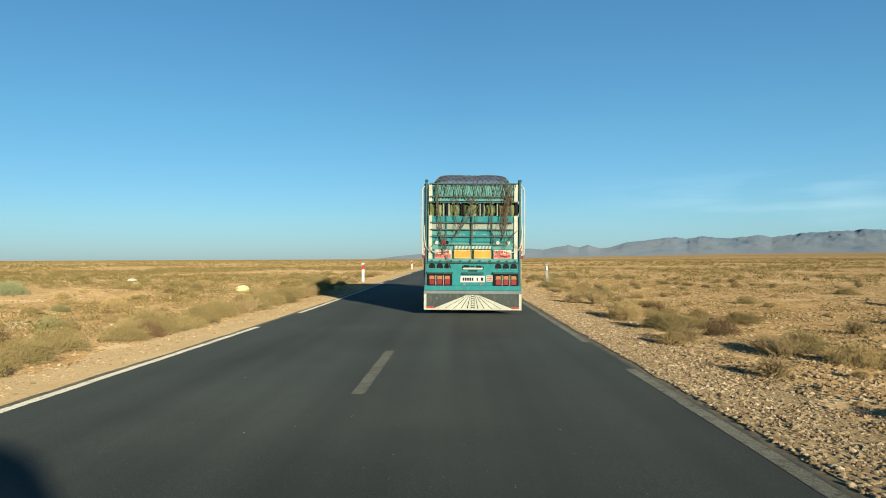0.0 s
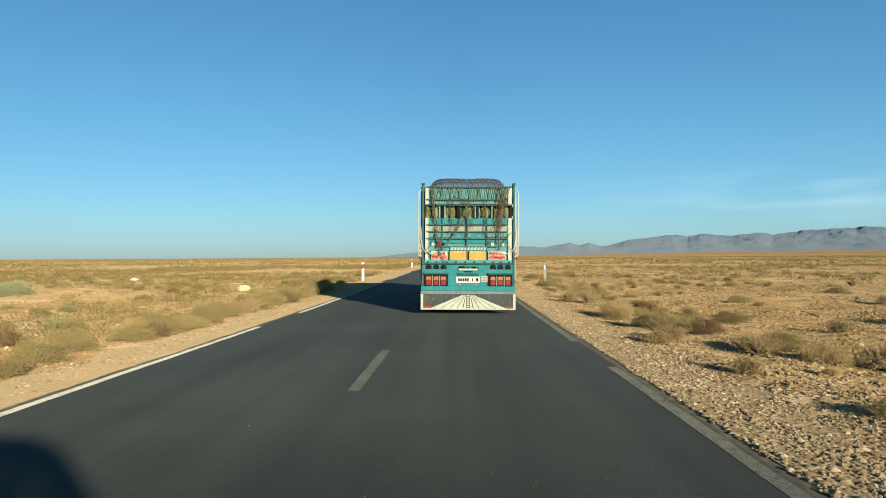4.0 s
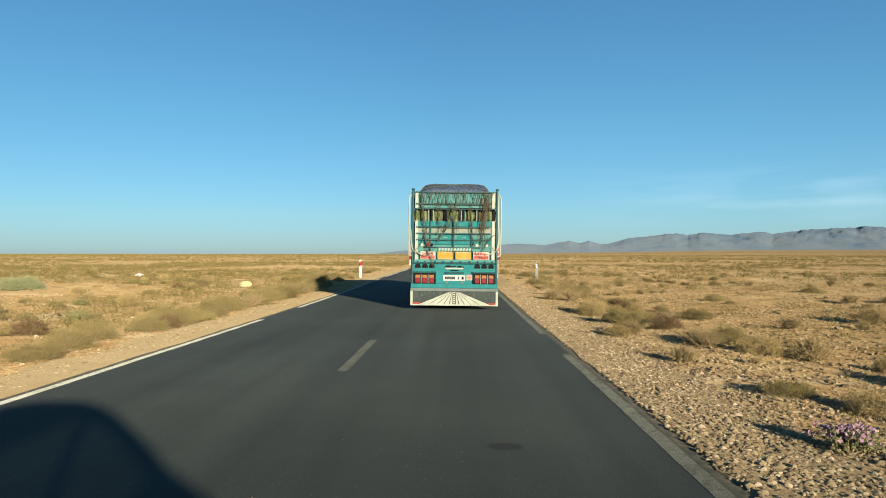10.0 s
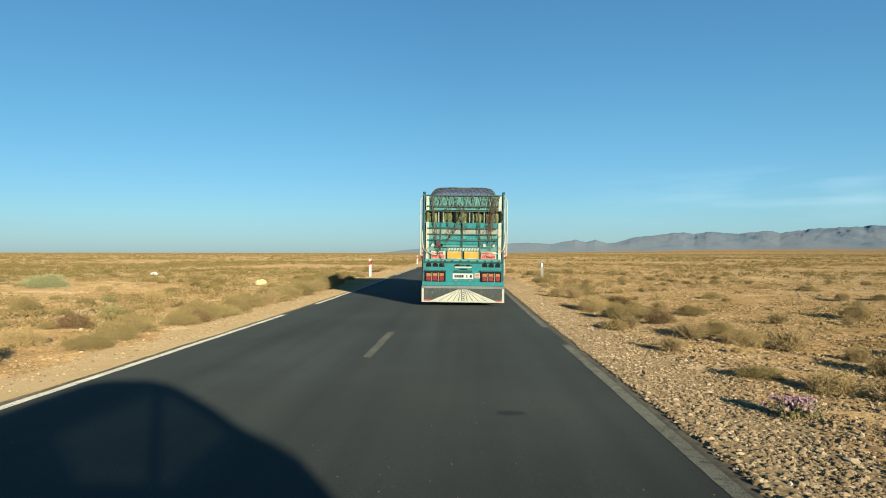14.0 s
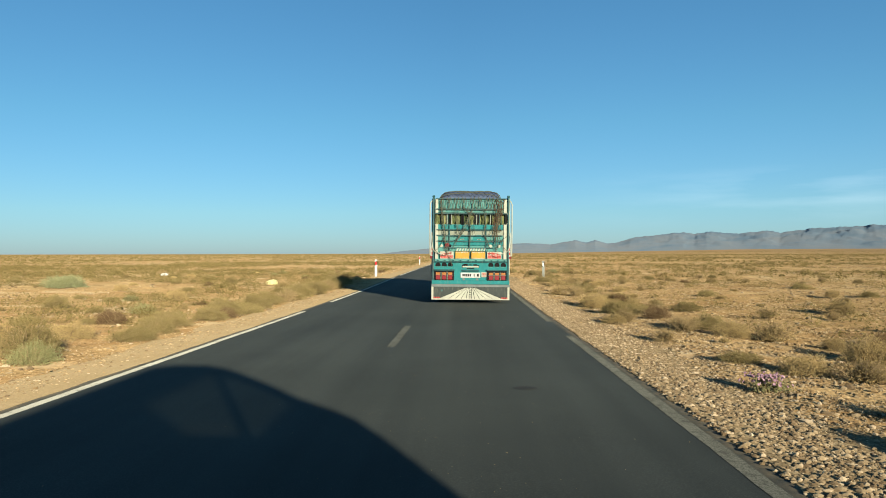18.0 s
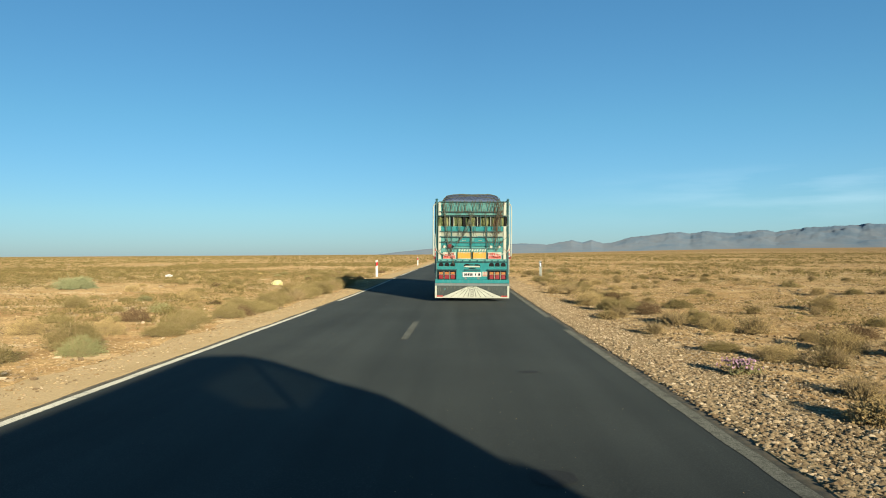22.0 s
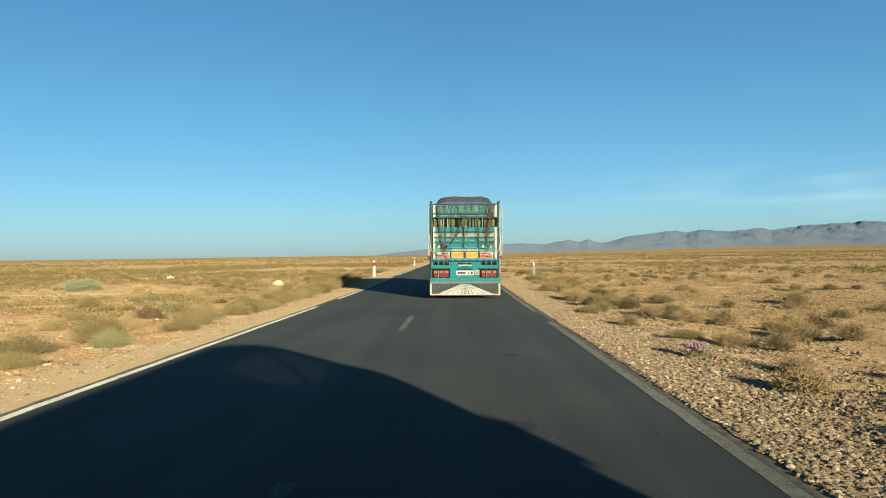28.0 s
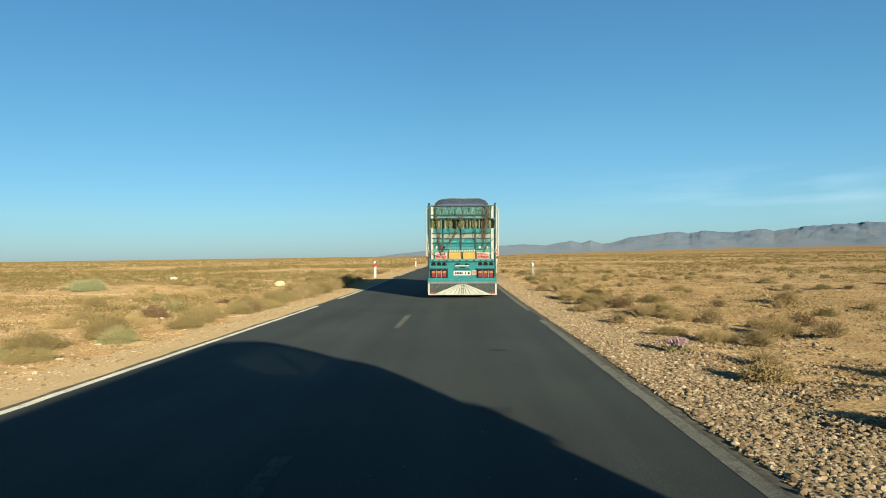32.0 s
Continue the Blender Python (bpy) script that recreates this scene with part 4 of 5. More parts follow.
rp = delineator(POST_GREY, "white rectangular reflector", REFLECT_WHITE, "grey-white roadside delineator post with a white reflector", pose(6.9, 58.0, relief(6.9, 58.0), 1.5, -1, -6))
copy_thing(lp, pose(-4.9, 107, relief(-4.9, 107), 0, 1, 4))
copy_thing(rp, pose(6.9, 108, relief(6.9, 108), 0, 0, 0))

# ---- scrub ----
def scrub_mesh(seed, twigs, leaves, height, width, leaf, droop=0.2):
    """Stems that fan out from one foot, and the small leaves along them, as two lists."""
    rg = random.Random(seed)
    sv, sf, lv, lf = [], [], [], []
    for _ in range(twigs):
        az, lean = rg.uniform(0, 2 * math.pi), rg.uniform(0.1, 1.15)
        ln = height * rg.uniform(0.75, 1.2) / max(0.55, math.cos(lean * 0.8))
        foot = Vector((rg.gauss(0, 0.12) * width, rg.gauss(0, 0.12) * width, -0.03))
        way = Vector((math.sin(lean) * math.cos(az) * width / height, math.sin(lean) * math.sin(az) * width / height, math.cos(lean)))
        pts, p, d = [], foot.copy(), way.normalized()
        for k in range(5):
            pts.append(p.copy())
            d = (d + Vector((rg.gauss(0, 0.22), rg.gauss(0, 0.22), rg.gauss(0, 0.18) - droop * 0.2 * k))).normalized()
            p = p + d * ln / 4
            if p.z < 0.02:
                p.z = 0.02 + rg.random() * 0.03
        base = len(sv)
        for k, q in enumerate(pts):
            rr = 0.006 * (1 - k / 5.0) + 0.0018
            for a_ in (0, 2.1, 4.2):
                sv.append((q.x + rr * math.cos(a_), q.y + rr * math.sin(a_), q.z))
        for k in range(4):
            for s_ in range(3):
                i0, i1 = base + 3 * k + s_, base + 3 * k + (s_ + 1) % 3
                sf.append((i0, i1, i1 + 3, i0 + 3))
        for _ in range(leaves):
            u_ = rg.uniform(0.25, 1.0) * 3.999
            k = int(u_)
            q = pts[k].lerp(pts[k + 1], u_ - k) + Vector((rg.gauss(0, 1), rg.gauss(0, 1), rg.gauss(0, 1))) * leaf * 0.9
            d1 = Vector((rg.gauss(0, 1), rg.gauss(0, 1), rg.gauss(0.4, 1))).normalized()
            d2 = d1.cross(Vector((rg.gauss(0, 1), rg.gauss(0, 1), rg.gauss(0, 1)))).normalized()
            s_ = leaf * rg.uniform(0.6, 1.4)
            i = len(lv)
            lv += [tuple(q - d1 * s_), tuple(q + d2 * s_ * 0.42), tuple(q + d1 * s_), tuple(q - d2 * s_ * 0.42)]
            lf.append((i, i + 1, i + 2, i + 3))
    return sv, sf, lv, lf


def shrub(seed, twigs, leaves, height, width, leaf, mat, label, name="desert_shrub", flower=False, dome=0):
    sv, sf, lv, lf = scrub_mesh(seed, twigs, leaves, height, width, leaf)
    rg = random.Random(seed + 900)
    for _ in range(dome):         # the close, cushion-shaped outside of the bush
        az, up = rg.uniform(0, 2 * math.pi), math.asin(rg.random() ** 0.8)
        d = Vector((math.cos(az) * math.cos(up), math.sin(az) * math.cos(up), math.sin(up)))
        f = (0.60 + 0.42 * rg.random() ** 0.6) * (1 + 0.46 * noise.noise(d * 2.1 + Vector((seed, 0, 0))) + 0.26 * noise.noise(d * 6.0 + Vector((0, seed, 0))))
        q = Vector((d.x * width * 0.95 * f, d.y * width * 0.95 * f, 0.02 + d.z * height * 0.95 * f))
        d1 = (d + 0.8 * Vector((rg.gauss(0, 1), rg.gauss(0, 1), rg.gauss(0, 1)))).normalized()
        d2 = d1.cross(Vector((rg.gauss(0, 1), rg.gauss(0, 1), rg.gauss(0, 1)))).normalized()
        ln, i = leaf * rg.uniform(0.9, 1.9), len(lv)
        lv += [tuple(q - d1 * ln), tuple(q + d2 * ln * 0.4), tuple(q + d1 * ln), tuple(q - d2 * ln * 0.4)]
        lf.append((i, i + 1, i + 2, i + 3))
    ob = empty(name, label, "shrub", "desert shrubs beside the road", at=pose(0, -60 - seed * 0.1, -0.35))
    for nm, me in (("branchwork", mesh_of("branchwork", sv, sf, TWIG)), ("foliage", mesh_of("foliage", lv, lf, mat))):
        new(nm, me).parent = ob
    if flower:
        rg = random.Random(seed + 50)
        fv, ff = [], []
        for _ in range(120):
            q = Vector((rg.gauss(0, 0.24) * width * 1.6, rg.gauss(0, 0.24) * width * 1.6, rg.uniform(0.5, 1.0) * height))
            for _k in range(2):
                d1 = Vector((rg.gauss(0, 1), rg.gauss(0, 1), rg.gauss(0, 1))).normalized()
                d2 = d1.orthogonal().normalized()
                i = len(fv)
                fv += [tuple(q - d1 * 0.022), tuple(q + d2 * 0.018), tuple(q + d1 * 0.022), tuple(q - d2 * 0.018)]
                ff.append((i, i + 1, i + 2, i + 3))
        new("blossom", mesh_of("blossom", fv, ff, FLOWER)).parent = ob
    return ob


KINDS = [
    shrub(1, 150, 40, 0.38, 0.44, 0.009, LEAF_OLIVE, "low olive-brown desert shrub with dry twigs", dome=6500),
    shrub(2, 170, 44, 0.42, 0.48, 0.009, LEAF_DRY, "dry yellow-brown desert shrub on stony sand", dome=6500),
    shrub(3, 150, 40, 0.28, 0.55, 0.009, LEAF_OLIVE, "flat spreading olive desert shrub", dome=6500),
    shrub(4, 240, 20, 0.38, 0.42, 0.010, LEAF_DRY, "brown half-bare desert shrub"),
    shrub(5, 150, 40, 0.36, 0.48, 0.009, LEAF_GREEN, "grey-green desert shrub with small leaves", dome=6500),
    shrub(6, 300, 12, 0.36, 0.32, 0.014, LEAF_GRASS, "tuft of straw-coloured dry grass"),
    shrub(7, 130, 26, 0.22, 0.30, 0.011, LEAF_DRY, "small dry brown scrub tuft", dome=2500),
    shrub(8, 190, 40, 0.44, 0.66, 0.010, LEAF_OLIVE, "broad dark olive desert shrub", dome=9000),
    shrub(9, 200, 20, 0.34, 0.44, 0.010, LEAF_BROWN, "dead dark brown desert shrub", dome=5000),
]
rng = random.Random(21)


def copy_scaled(ob, m, s):
    c = copy_thing(ob, m)
    c.scale = (s, s, s * rng.uniform(0.8, 1.1))
    return c


def stand(kind, x, y, size=1.0):
    """Sets a copy of a shrub on the ground."""
    z = relief(x, y)
    if HALF < x < HALF + 1.2:
        z = -0.09 + dip(y)
    if -HALF - 1.0 < x < -HALF:
        z = -0.07 + dip(y)
    return copy_scaled(KINDS[kind], pose(x, y, z, 0, 0, rng.uniform(0, 360)), size)


# Shrubs that stand out beside the road
for k, x, y, s in ((0, 6.9, 24.2, 0.80), (3, 6.1, 23.2, 0.75), (5, 7.6, 22.3, 0.9), (1, 7.9, 19.4, 0.85), (5, 8.6, 18.6, 0.9), (8, 9.4, 21.4, 0.7), (1, 6.0, 17.6, 0.72), (5, 6.5, 17.0, 0.8), (2, 5.4, 18.4, 0.55), (3, 5.6, 14.6, 0.62), (6, 5.0, 13.2, 0.9), (0, 7.2, 13.8, 0.75), (5, 7.8, 13.5, 0.8), (1, 6.5, 11.9, 0.7), (6, 5.2, 10.6, 0.8),
                   (3, 5.0, 21.0, 0.55), (6, 4.8, 24.5, 0.8), (0, 5.6, 27.0, 0.85), (2, 6.3, 28.5, 0.9), (1, 5.4, 30.6, 0.9), (7, 6.6, 33.0, 0.7), (3, 5.7, 36.0, 1.0), (0, 6.4, 38.5, 1.0), (2, 8.2, 30.0, 0.8), (3, 9.6, 27.4, 0.7), (0, 11.4, 24.2, 0.6), (1, 12.5, 29.0, 0.8),
                   (2, -4.95, 20.6, 0.75), (0, -5.2, 22.0, 0.85), (7, -5.5, 23.4, 0.75), (0, -5.0, 24.8, 0.85), (7, -5.2, 26.2, 0.8), (2, -4.9, 27.4, 0.9), (0, -5.1, 28.8, 0.95), (7, -5.3, 30.4, 0.85), (3, -4.9, 31.8, 1.0), (2, -5.1, 33.0, 1.0), (7, -5.2, 34.8, 0.9), (0, -4.9, 36.4, 1.0), (7, -5.3, 38.2, 1.0), (3, -5.0, 39.8, 1.0), (0, -5.1, 41.6, 1.1), (2, -5.3, 43.4, 1.1), (7, -5.4, 45.4, 1.0),
                   (0, -5.9, 18.9, 0.95), (4, -5.2, 17.9, 0.72), (7, -6.3, 17.0, 0.7), (2, -5.4, 15.4, 0.7), (1, -6.6, 21.4, 0.8), (8, -7.4, 24.6, 0.8), (8, -5.0, 25.6, 0.7), (3, -7.4, 17.8, 0.7), (1, -8.4, 21.6, 0.7), (2, -9.6, 24.8, 0.8), (4, -8.0, 27.6, 0.7), (6, -6.8, 16.4, 0.9), (3, -10.2, 19.8, 0.6), (0, -11.8, 29.8, 0.8), (1, -9.2, 33.0, 0.8)):
    stand(k, x, y, s * 1.18)
for k in range(24):               # scrub along the edge of the gravel, on past the truck
    stand(rng.choice((1, 3, 3, 8, 6, 0, 5)), rng.uniform(4.9, 6.9), 22.5 + 1.25 * k, rng.uniform(0.6, 0.95))
count = 0
while count < 230:
    y = 14 + 58 * rng.random() ** 0.8
    side = rng.choice((-1, 1))
    off = rng.choice((rng.uniform(1.8, 5), rng.uniform(3, 16), rng.uniform(4, 34)))
    x = side * (HALF + off)
    if abs(x) > 4 + (y - 4) * 0.72:
        continue
    if abs(x) < 7.5 and y < 27 and rng.random() < 0.8:
        continue
    stand(rng.choice((0, 1, 1, 1, 3, 3, 3, 5, 5, 6, 6, 6, 7, 8) if side > 0 else (0, 0, 1, 2, 2, 3, 4, 6, 7, 8)), x, y, rng.uniform(0.45, 0.85) * (0.8 if y < 34 else 1.05))
    count += 1
for x, y, s_ in ((6.4, -6.0, 0.8), (8.5, -1.0, 0.9), (7.2, -4.5, 0.9), (11.0, 3.0, 1.0), (9.3, 6.2, 0.7), (-6.2, 3.5, 0.9), (-7.8, 0.5, 1.0), (-5.9, -3.0, 0.8), (-9.5, 4.0, 1.0), (-8.2, 8.2, 0.8)):
    stand(rng.choice((0, 1, 2, 3, 5, 7)), x, y, s_)
pale_bush = shrub(31, 220, 70, 0.62, 1.0, 0.022, LEAF_PALE, "large rounded pale grey-green bush on the plain", dome=6000)
pale_bush.matrix_basis = pose(-19.0, 43.0, relief(-19.0, 43.0))
violet = shrub(32, 120, 26, 0.22, 0.28, 0.011, LEAF_GREEN, "small shrub in violet blossom on the gravel", flower=True)
for k in KINDS:                    # the patterns themselves stand far down the road
    i = KINDS.index(k)
    k.matrix_basis = pose(6.5 + 0.6 * i, 63 + 1.5 * i, relief(6.5 + 0.6 * i, 63 + 1.5 * i))

# Far scrub: thousands of small spiky clumps over the plain
fr = np.random.RandomState(5)
tri = []
for r0, r1, n, k, s, wide in ((22, 60, 1500, 60, 0.045, 1.0), (24, 110, 1400, 95, 0.06, 1.7), (60, 140, 6000, 26, 0.10, 1.0), (140, 300, 6500, 12, 0.19, 1.0), (300, 800, 15000, 9, 0.26, 1.0), (800, 2200, 24000, 6, 0.46, 1.0)):
    rr = np.sqrt(fr.uniform(r0 ** 2, r1 ** 2, n))
    az = np.radians(fr.uniform(-38, 40, n))
    spots = [(1 + r * math.sin(q), 2 + r * math.cos(q)) for r, q in zip(rr, az)]
    spots = [(x, y) for x, y in spots if abs(x) > HALF + 2.2 and (r0 > 250 or noise.noise((x * 0.05, y * 0.05, 0.4)) > -0.12)]
    if r0 < 130:                  # sparser on the stony side
        spots = [p for p in spots if p[0] < 0 or (wide == 1 and fr.uniform() < 0.6)]
    foot = np.array([(x, y, relief(x, y)) for x, y in spots])[:, None, :]
    m = len(spots)
    w, h = wide * fr.uniform(0.25, 0.80, (m, 1)), fr.uniform(0.16, 0.46, (m, 1))
    u1, u2 = fr.normal(0, 0.5, (m, k)), fr.normal(0, 0.5, (m, k))
    top = np.maximum(0.05, 1 - u1 * u1 - u2 * u2) * fr.uniform(0.15, 1.0, (m, k)) * h
    mid_ = foot + np.stack([u1 * w, u2 * w, top], -1)
    d1, d2 = fr.normal(0, 1, (m, k, 3)), fr.normal(0, 1, (m, k, 3))
    d1 /= np.linalg.norm(d1, axis=-1, keepdims=True)
    d2 /= np.linalg.norm(d2, axis=-1, keepdims=True)
    tri.append(np.stack([mid_ - d1 * s, mid_ + d2 * s * 0.6, mid_ + d1 * s], 2).reshape(-1, 3))
tri = np.concatenate(tri)
tagged(new("scrub", mesh_of("scrub", tri.tolist(), np.arange(len(tri)).reshape(-1, 3).tolist(), LEAF_FAR)), "scattered low dry scrub covering the plain", "scrub", kind="stuff")

# ---- stones ----
bm = bmesh.new()
bmesh.ops.create_icosphere(bm, subdivisions=1, radius=1.0)
ico_v = np.array([v.co[:] for v in bm.verts])
ico_f = np.array([[v.index for v in f.verts] for f in bm.faces])
bm.free()
ROUND = (ico_v, ico_f)
FLAT = (np.array(((1, 0, 0), (-1, 0, 0), (0, 1, 0), (0, -1, 0), (0, 0, 1), (0, 0, -1)), float), np.array(((0, 2, 4), (2, 1, 4), (1, 3, 4), (3, 0, 4), (2, 0, 5), (1, 2, 5), (3, 1, 5), (0, 3, 5))))


def stones(name, places, label, mat=STONE, form=None):
    ico_v, ico_f = form or ROUND
    n = len(places)
    vs = np.zeros((n, len(ico_v), 3))
    for k, (x, y, z, s) in enumerate(places):
        sc = s * np.array((fr.uniform(0.7, 1.5), fr.uniform(0.7, 1.3), fr.uniform(0.35, 0.8)))
        a_ = fr.uniform(0, 6.28)
        v = ico_v * (1 + fr.uniform(-0.22, 0.22, (len(ico_v), 1))) * sc
        vs[k, :, 0] = x + v[:, 0] * math.cos(a_) - v[:, 1] * math.sin(a_)
        vs[k, :, 1] = y + v[:, 0] * math.sin(a_) + v[:, 1] * math.cos(a_)
        vs[k, :, 2] = z + v[:, 2] + sc[2] * 0.25
    faces = (ico_f[None] + (np.arange(n) * len(ico_v))[:, None, None]).reshape(-1, 3)
    me = bpy.data.meshes.new(name)
    me.from_pydata(vs.reshape(-1, 3).tolist(), [], faces.tolist())
    me.materials.append(mat)
    return tagged(new(name, me), label, "stones", kind="stuff")


def shoulder_z(x, y):
    off = abs(x) - HALF
    if x > 0:
        sh = np.interp(off, [0, 0.3, 0.8, 1.2, 1.8], [0.002, -0.012, -0.060, -0.100, -0.34]) + dip(y)
    else:
        sh = np.interp(off, [0, 0.4, 0.7, 1.05, 1.6], [0.0, -0.010, -0.028, -0.05, -0.30]) + dip(y)
    return max(sh, relief(x, y)) if off < 2.2 else relief(x, y)


violet.matrix_basis = pose(4.75, 15.9, shoulder_z(4.75, 15.9) - 0.01)
pl = []
for _ in range(30000):            # the stony strip on the gravel side
    y = 5 + 45 * fr.uniform() ** 1.7 - (12 * fr.uniform() if fr.uniform() < 0.15 else 0)
    off = abs(fr.normal(0, 2.6)) - 0.10
    x = HALF + off
    pl.append((x, y, shoulder_z(x, y), fr.choice((0.006, 0.010, 0.015, 0.022, 0.034), p=(0.26, 0.36, 0.24, 0.11, 0.03))))
stones("gravel", pl, "loose angular gravel beside the asphalt")
pl = []
for _ in range(9000):
    y = 5 + 45 * fr.uniform() ** 1.5
    x = -HALF - 0.1 - abs(fr.normal(0, 2.6))
    pl.append((x, y, shoulder_z(x, y), fr.choice((0.008, 0.012, 0.018, 0.03), p=(0.4, 0.35, 0.18, 0.07))))
for _ in range(9000):             # pale stones over the whole plain
    r_, q = 10 + 150 * fr.uniform() ** 1.3, math.radians(fr.uniform(-38, 40))
    x, y = 1 + r_ * math.sin(q), 2 + r_ * math.cos(q)
    if abs(x) > HALF + 1.0 and noise.noise((x * 0.12, y * 0.09, 6.0)) > -0.15:
        pl.append((x, y, shoulder_z(x, y), fr.uniform(0.015, 0.05) * (1 + r_ / 110)))
stones("stones", pl, "scattered pale stones on the desert floor")

# ---- litter and marks on the road ----
def crumpled(name, label, mat, at, size, seed):
    bm = bmesh.new()
    bmesh.ops.create_icosphere(bm, subdivisions=3, radius=1.0)
    for v in bm.verts:
        f = 1 + 0.32 * noise.noise(v.co * 1.7 + Vector((seed, 0, 0))) + 0.15 * noise.noise(v.co * 4 + Vector((seed, 3, 0)))
        v.co = Vector((v.co.x * size[0] * f, v.co.y * size[1] * f, max(0.0, (v.co.z + 0.7)) * size[2] * f * 0.6))
    me = bpy.data.meshes.new(name)
    bm.to_mesh(me)
    bm.free()
    me.materials.append(mat)
    ob = tagged(new(name, me), label, "litter")
    ob.matrix_basis = at
    return ob


crumpled("plastic_sack", "bulging pale yellow plastic sack lying on the sand", BAG_YELLOW, pose(-9.0, 45.0, relief(-9.0, 45.0) - 0.02, 0, 0, 20), (0.34, 0.25, 0.28), 3)
crumpled("plastic_bag", "torn blue plastic bag caught behind a shrub", BAG_BLUE, pose(7.15, 24.5, relief(7.15, 24.5), 0, 0, 50), (0.09, 0.07, 0.13), 8)
crumpled("plastic_bag", "small white plastic bag on the plain", BAG_WHITE, pose(-22, 62, relief(-22, 62), 0, 0, 10), (0.28, 0.2, 0.2), 11)


def road_patch(cx, cy, rx, ry, seed):
    n = 22
    vs = [(cx, cy, crown(cx) + dip(cy) + 0.005)]
    for k in range(n):
        a_ = 2 * math.pi * k / n
        f = 1 + 0.25 * noise.noise((math.cos(a_) * 1.5 + seed, math.sin(a_) * 1.5, 0))
        vs.append((cx + rx * f * math.cos(a_), cy + ry * f * math.sin(a_), crown(cx) + dip(cy) + 0.005))
    fs = [(0, 1 + k, 1 + (k + 1) % n) for k in range(n)]
    tagged(new("tar_patch", mesh_of("tar_patch", vs, fs, PATCH)), "dark tar repair patch on the asphalt", "road patch", "tar patches", kind="structure")


road_patch(1.62, 11.2, 0.17, 0.18, 1)
road_patch(1.9, 15.6, 0.14, 0.10, 9)
pl = []
for _ in range(120):
    x, y = fr.uniform(-3.0, 3.2), fr.uniform(5, 32)
    pl.append((x, y, crown(x) + dip(y), fr.uniform(0.002, 0.007)))
for _ in range(420):
    x, y = fr.normal(1.15, 0.65), fr.uniform(7, 20)
    if -3 < x < 3:
        pl.append((x, y, crown(x) + dip(y), fr.uniform(0.0012, 0.0035)))
stones("road_grit", pl, "small pale stone chips lying on the asphalt")

# Clods and crusts of soil, eight-sided and flat, thick near the road and thinner far out
pl = []
for _ in range(40000):
    y = 6 + 46 * fr.uniform() ** 1.5 - (14 * fr.uniform() if fr.uniform() < 0.15 else 0)
    x = -HALF + 0.02 - abs(fr.normal(0, 2.4)) if fr.uniform() < 0.5 else HALF + 0.3 + abs(fr.normal(0, 4.0))
    pl.append((x, y, shoulder_z(x, y), fr.choice((0.004, 0.007, 0.011, 0.018), p=(0.35, 0.35, 0.22, 0.08)) * (1 + y / 60)))
for _ in range(26000):
    r_, q = 10 + 110 * fr.uniform() ** 1.2, math.radians(fr.uniform(-36, 38))
    x, y = 1 + r_ * math.sin(q), 2 + r_ * math.cos(q)
    if abs(x) > HALF + 1.2 and noise.noise((x * 0.10, y * 0.08, 2.0)) > -0.25:
        pl.append((x, y, shoulder_z(x, y), fr.uniform(0.015, 0.045) * (0.6 + r_ / 60)))
for _ in range(38000):            # larger crumbs on the open ground of the gravel side
    y = 7 + 50 * fr.uniform() ** 1.5 - (16 * fr.uniform() if fr.uniform() < 0.15 else 0)
    x = HALF + 1.6 + abs(fr.normal(0, 9.0))
    if noise.noise((x * 0.3, y * 0.25, 9.0)) > -0.15:
        pl.append((x, y, shoulder_z(x, y), fr.uniform(0.012, 0.044) * (0.7 + y / 70)))
stones("soil_clods", pl, "small crumbling clods of dry sandy soil", CLOD, FLAT)
pl = []
for _ in range(62000):            # broken stone packed along the gravel shoulder
    y = 5 + 40 * fr.uniform() ** 1.8
    x = HALF + abs(fr.normal(0, 1.35)) - 0.08
    pl.append((x, y, shoulder_z(x, y), fr.choice((0.007, 0.012, 0.019, 0.030), p=(0.30, 0.38, 0.24, 0.08))))
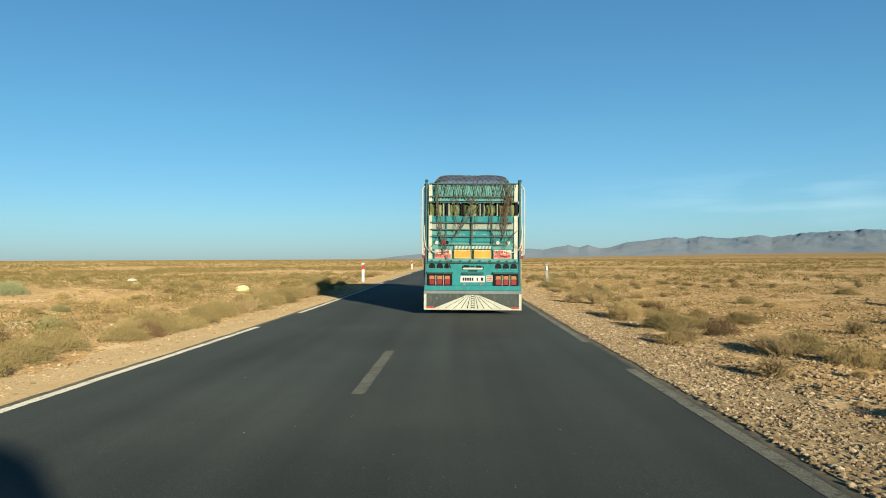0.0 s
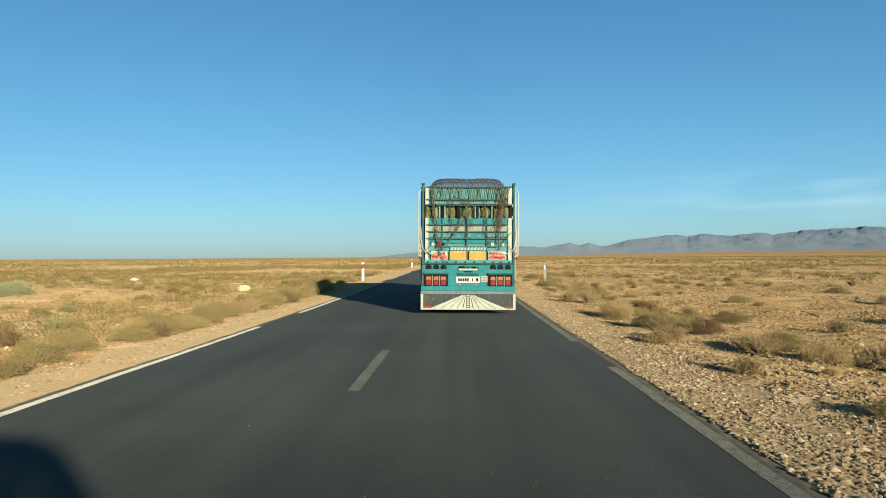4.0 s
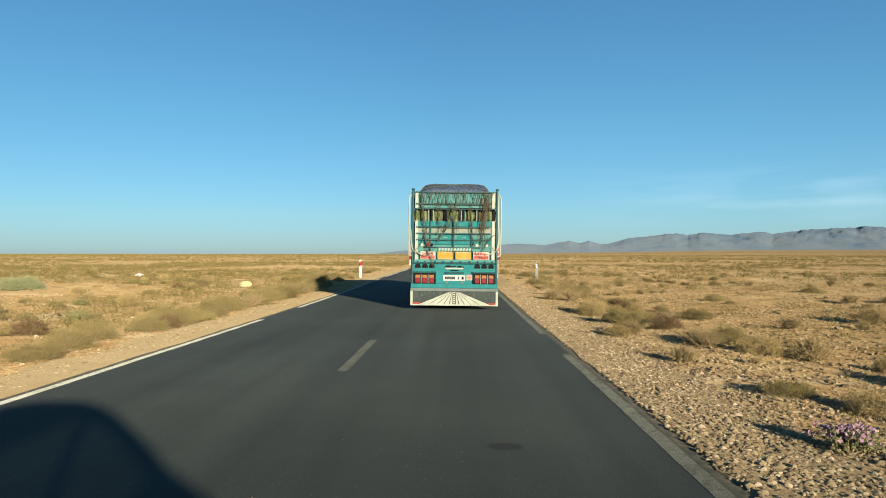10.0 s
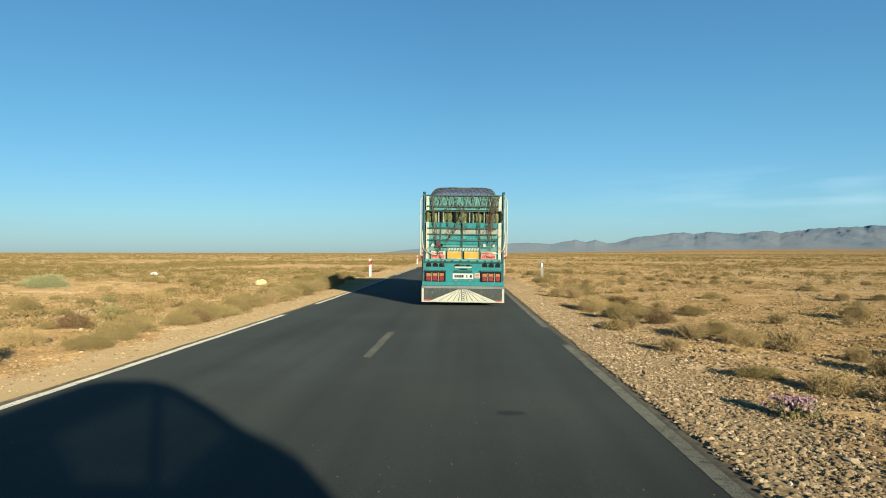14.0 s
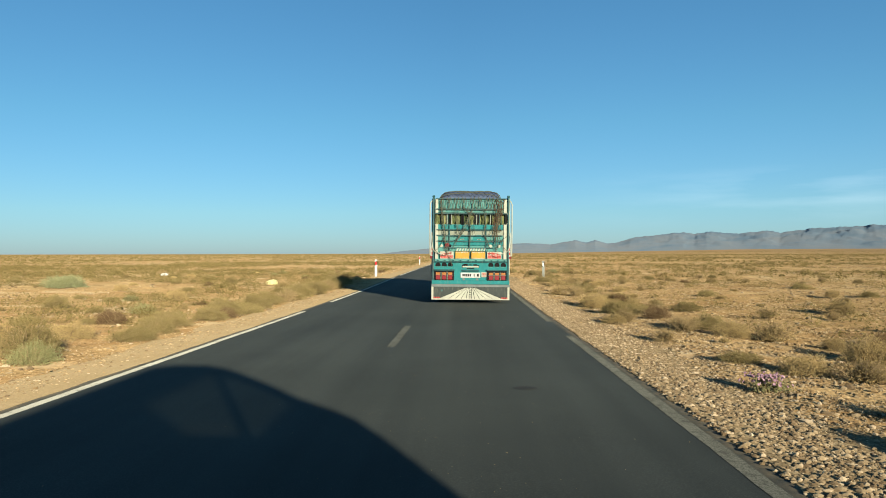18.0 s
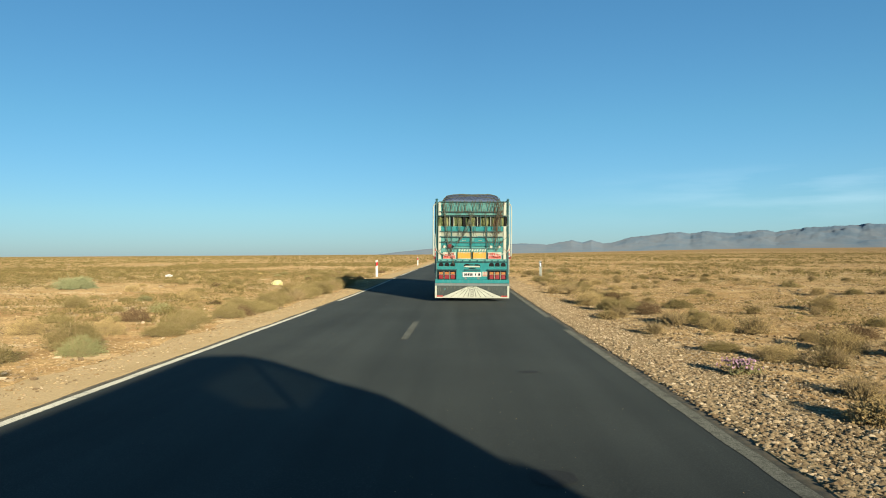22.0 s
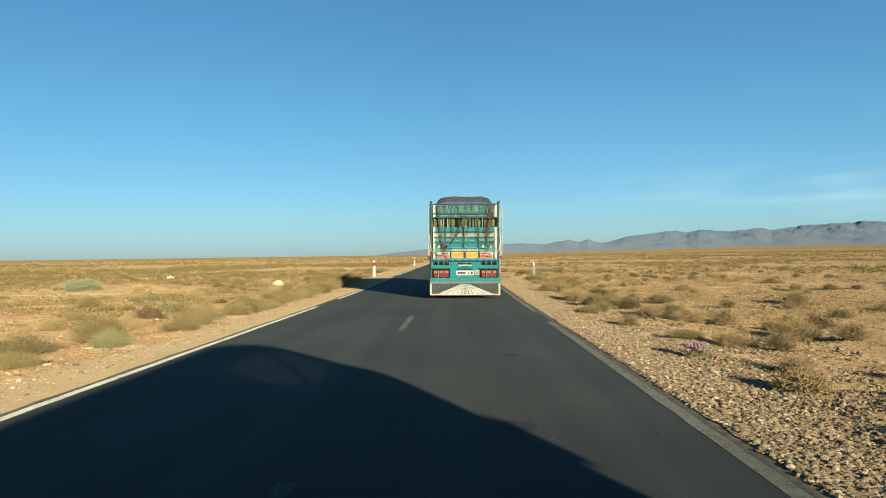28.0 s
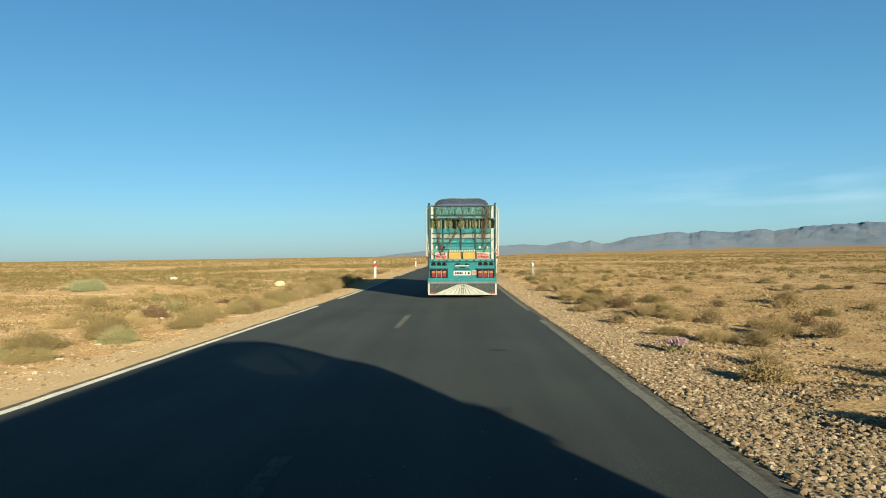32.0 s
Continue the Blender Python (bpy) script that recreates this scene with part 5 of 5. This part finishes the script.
for _ in range(5000):             # and on behind, where the road comes from
    y = fr.uniform(-16, 5.5)
    x = HALF + abs(fr.normal(0, 1.7)) - 0.08
    pl.append((x, y, shoulder_z(x, y), fr.choice((0.009, 0.014, 0.021, 0.030), p=(0.30, 0.36, 0.24, 0.10))))
for _ in range(4000):
    y, s_ = fr.uniform(-16, 6.5), 1 if fr.uniform() < 0.5 else -1
    x = s_ * (HALF + 1.0 + abs(fr.normal(0, 5.0)))
    pl.append((x, y, shoulder_z(x, y), fr.uniform(0.008, 0.030)))
stones("broken_stone", [p for p in pl if 8 < p[1] < 17], "coarse broken stone packed along the gravel shoulder")
stones("broken_stone", [p for p in pl if not 8 < p[1] < 17], "broken stone along the far shoulder", STONE, FLAT)


def rock(x, y, size, seed):
    rg = random.Random(seed)
    bm = bmesh.new()
    bmesh.ops.create_icosphere(bm, subdivisions=2, radius=1.0)
    flat = [Vector((rg.gauss(0, 1), rg.gauss(0, 1), rg.gauss(0, 1))).normalized() for _ in range(7)]
    for v in bm.verts:
        for n_ in flat:
            d = v.co.dot(n_) - 0.55
            if d > 0:
                v.co -= n_ * d
        v.co = Vector((v.co.x * 1.2, v.co.y, v.co.z * 0.7 + 0.35)) * size
    me = bpy.data.meshes.new("rock")
    bm.to_mesh(me)
    bm.free()
    me.materials.append(ROCK_PALE)
    ob = tagged(new("rock", me), "pale angular rock lying on the desert floor", "rock", "rocks on the desert floor")
    ob.matrix_basis = pose(x, y, shoulder_z(x, y) - 0.02 * size, 0, 0, rg.uniform(0, 360))


for k, (x, y, size) in enumerate(((7.6, 17.2, 0.13), (8.4, 24.0, 0.16), (6.1, 13.0, 0.08), (10.8, 27.5, 0.18), (5.9, 17.9, 0.09), (13.5, 33.0, 0.22), (9.2, 19.6, 0.10), (11.6, 21.4, 0.12), (16.0, 38.0, 0.20),
                                  (-8.8, 24.0, 0.12), (-7.2, 19.0, 0.09), (-12.0, 33.0, 0.16), (-10.4, 27.2, 0.10), (-15.0, 44.0, 0.20), (-9.6, 38.5, 0.15), (7.2, 28.8, 0.14))):
    rock(x, y, size * 0.62, 60 + k)
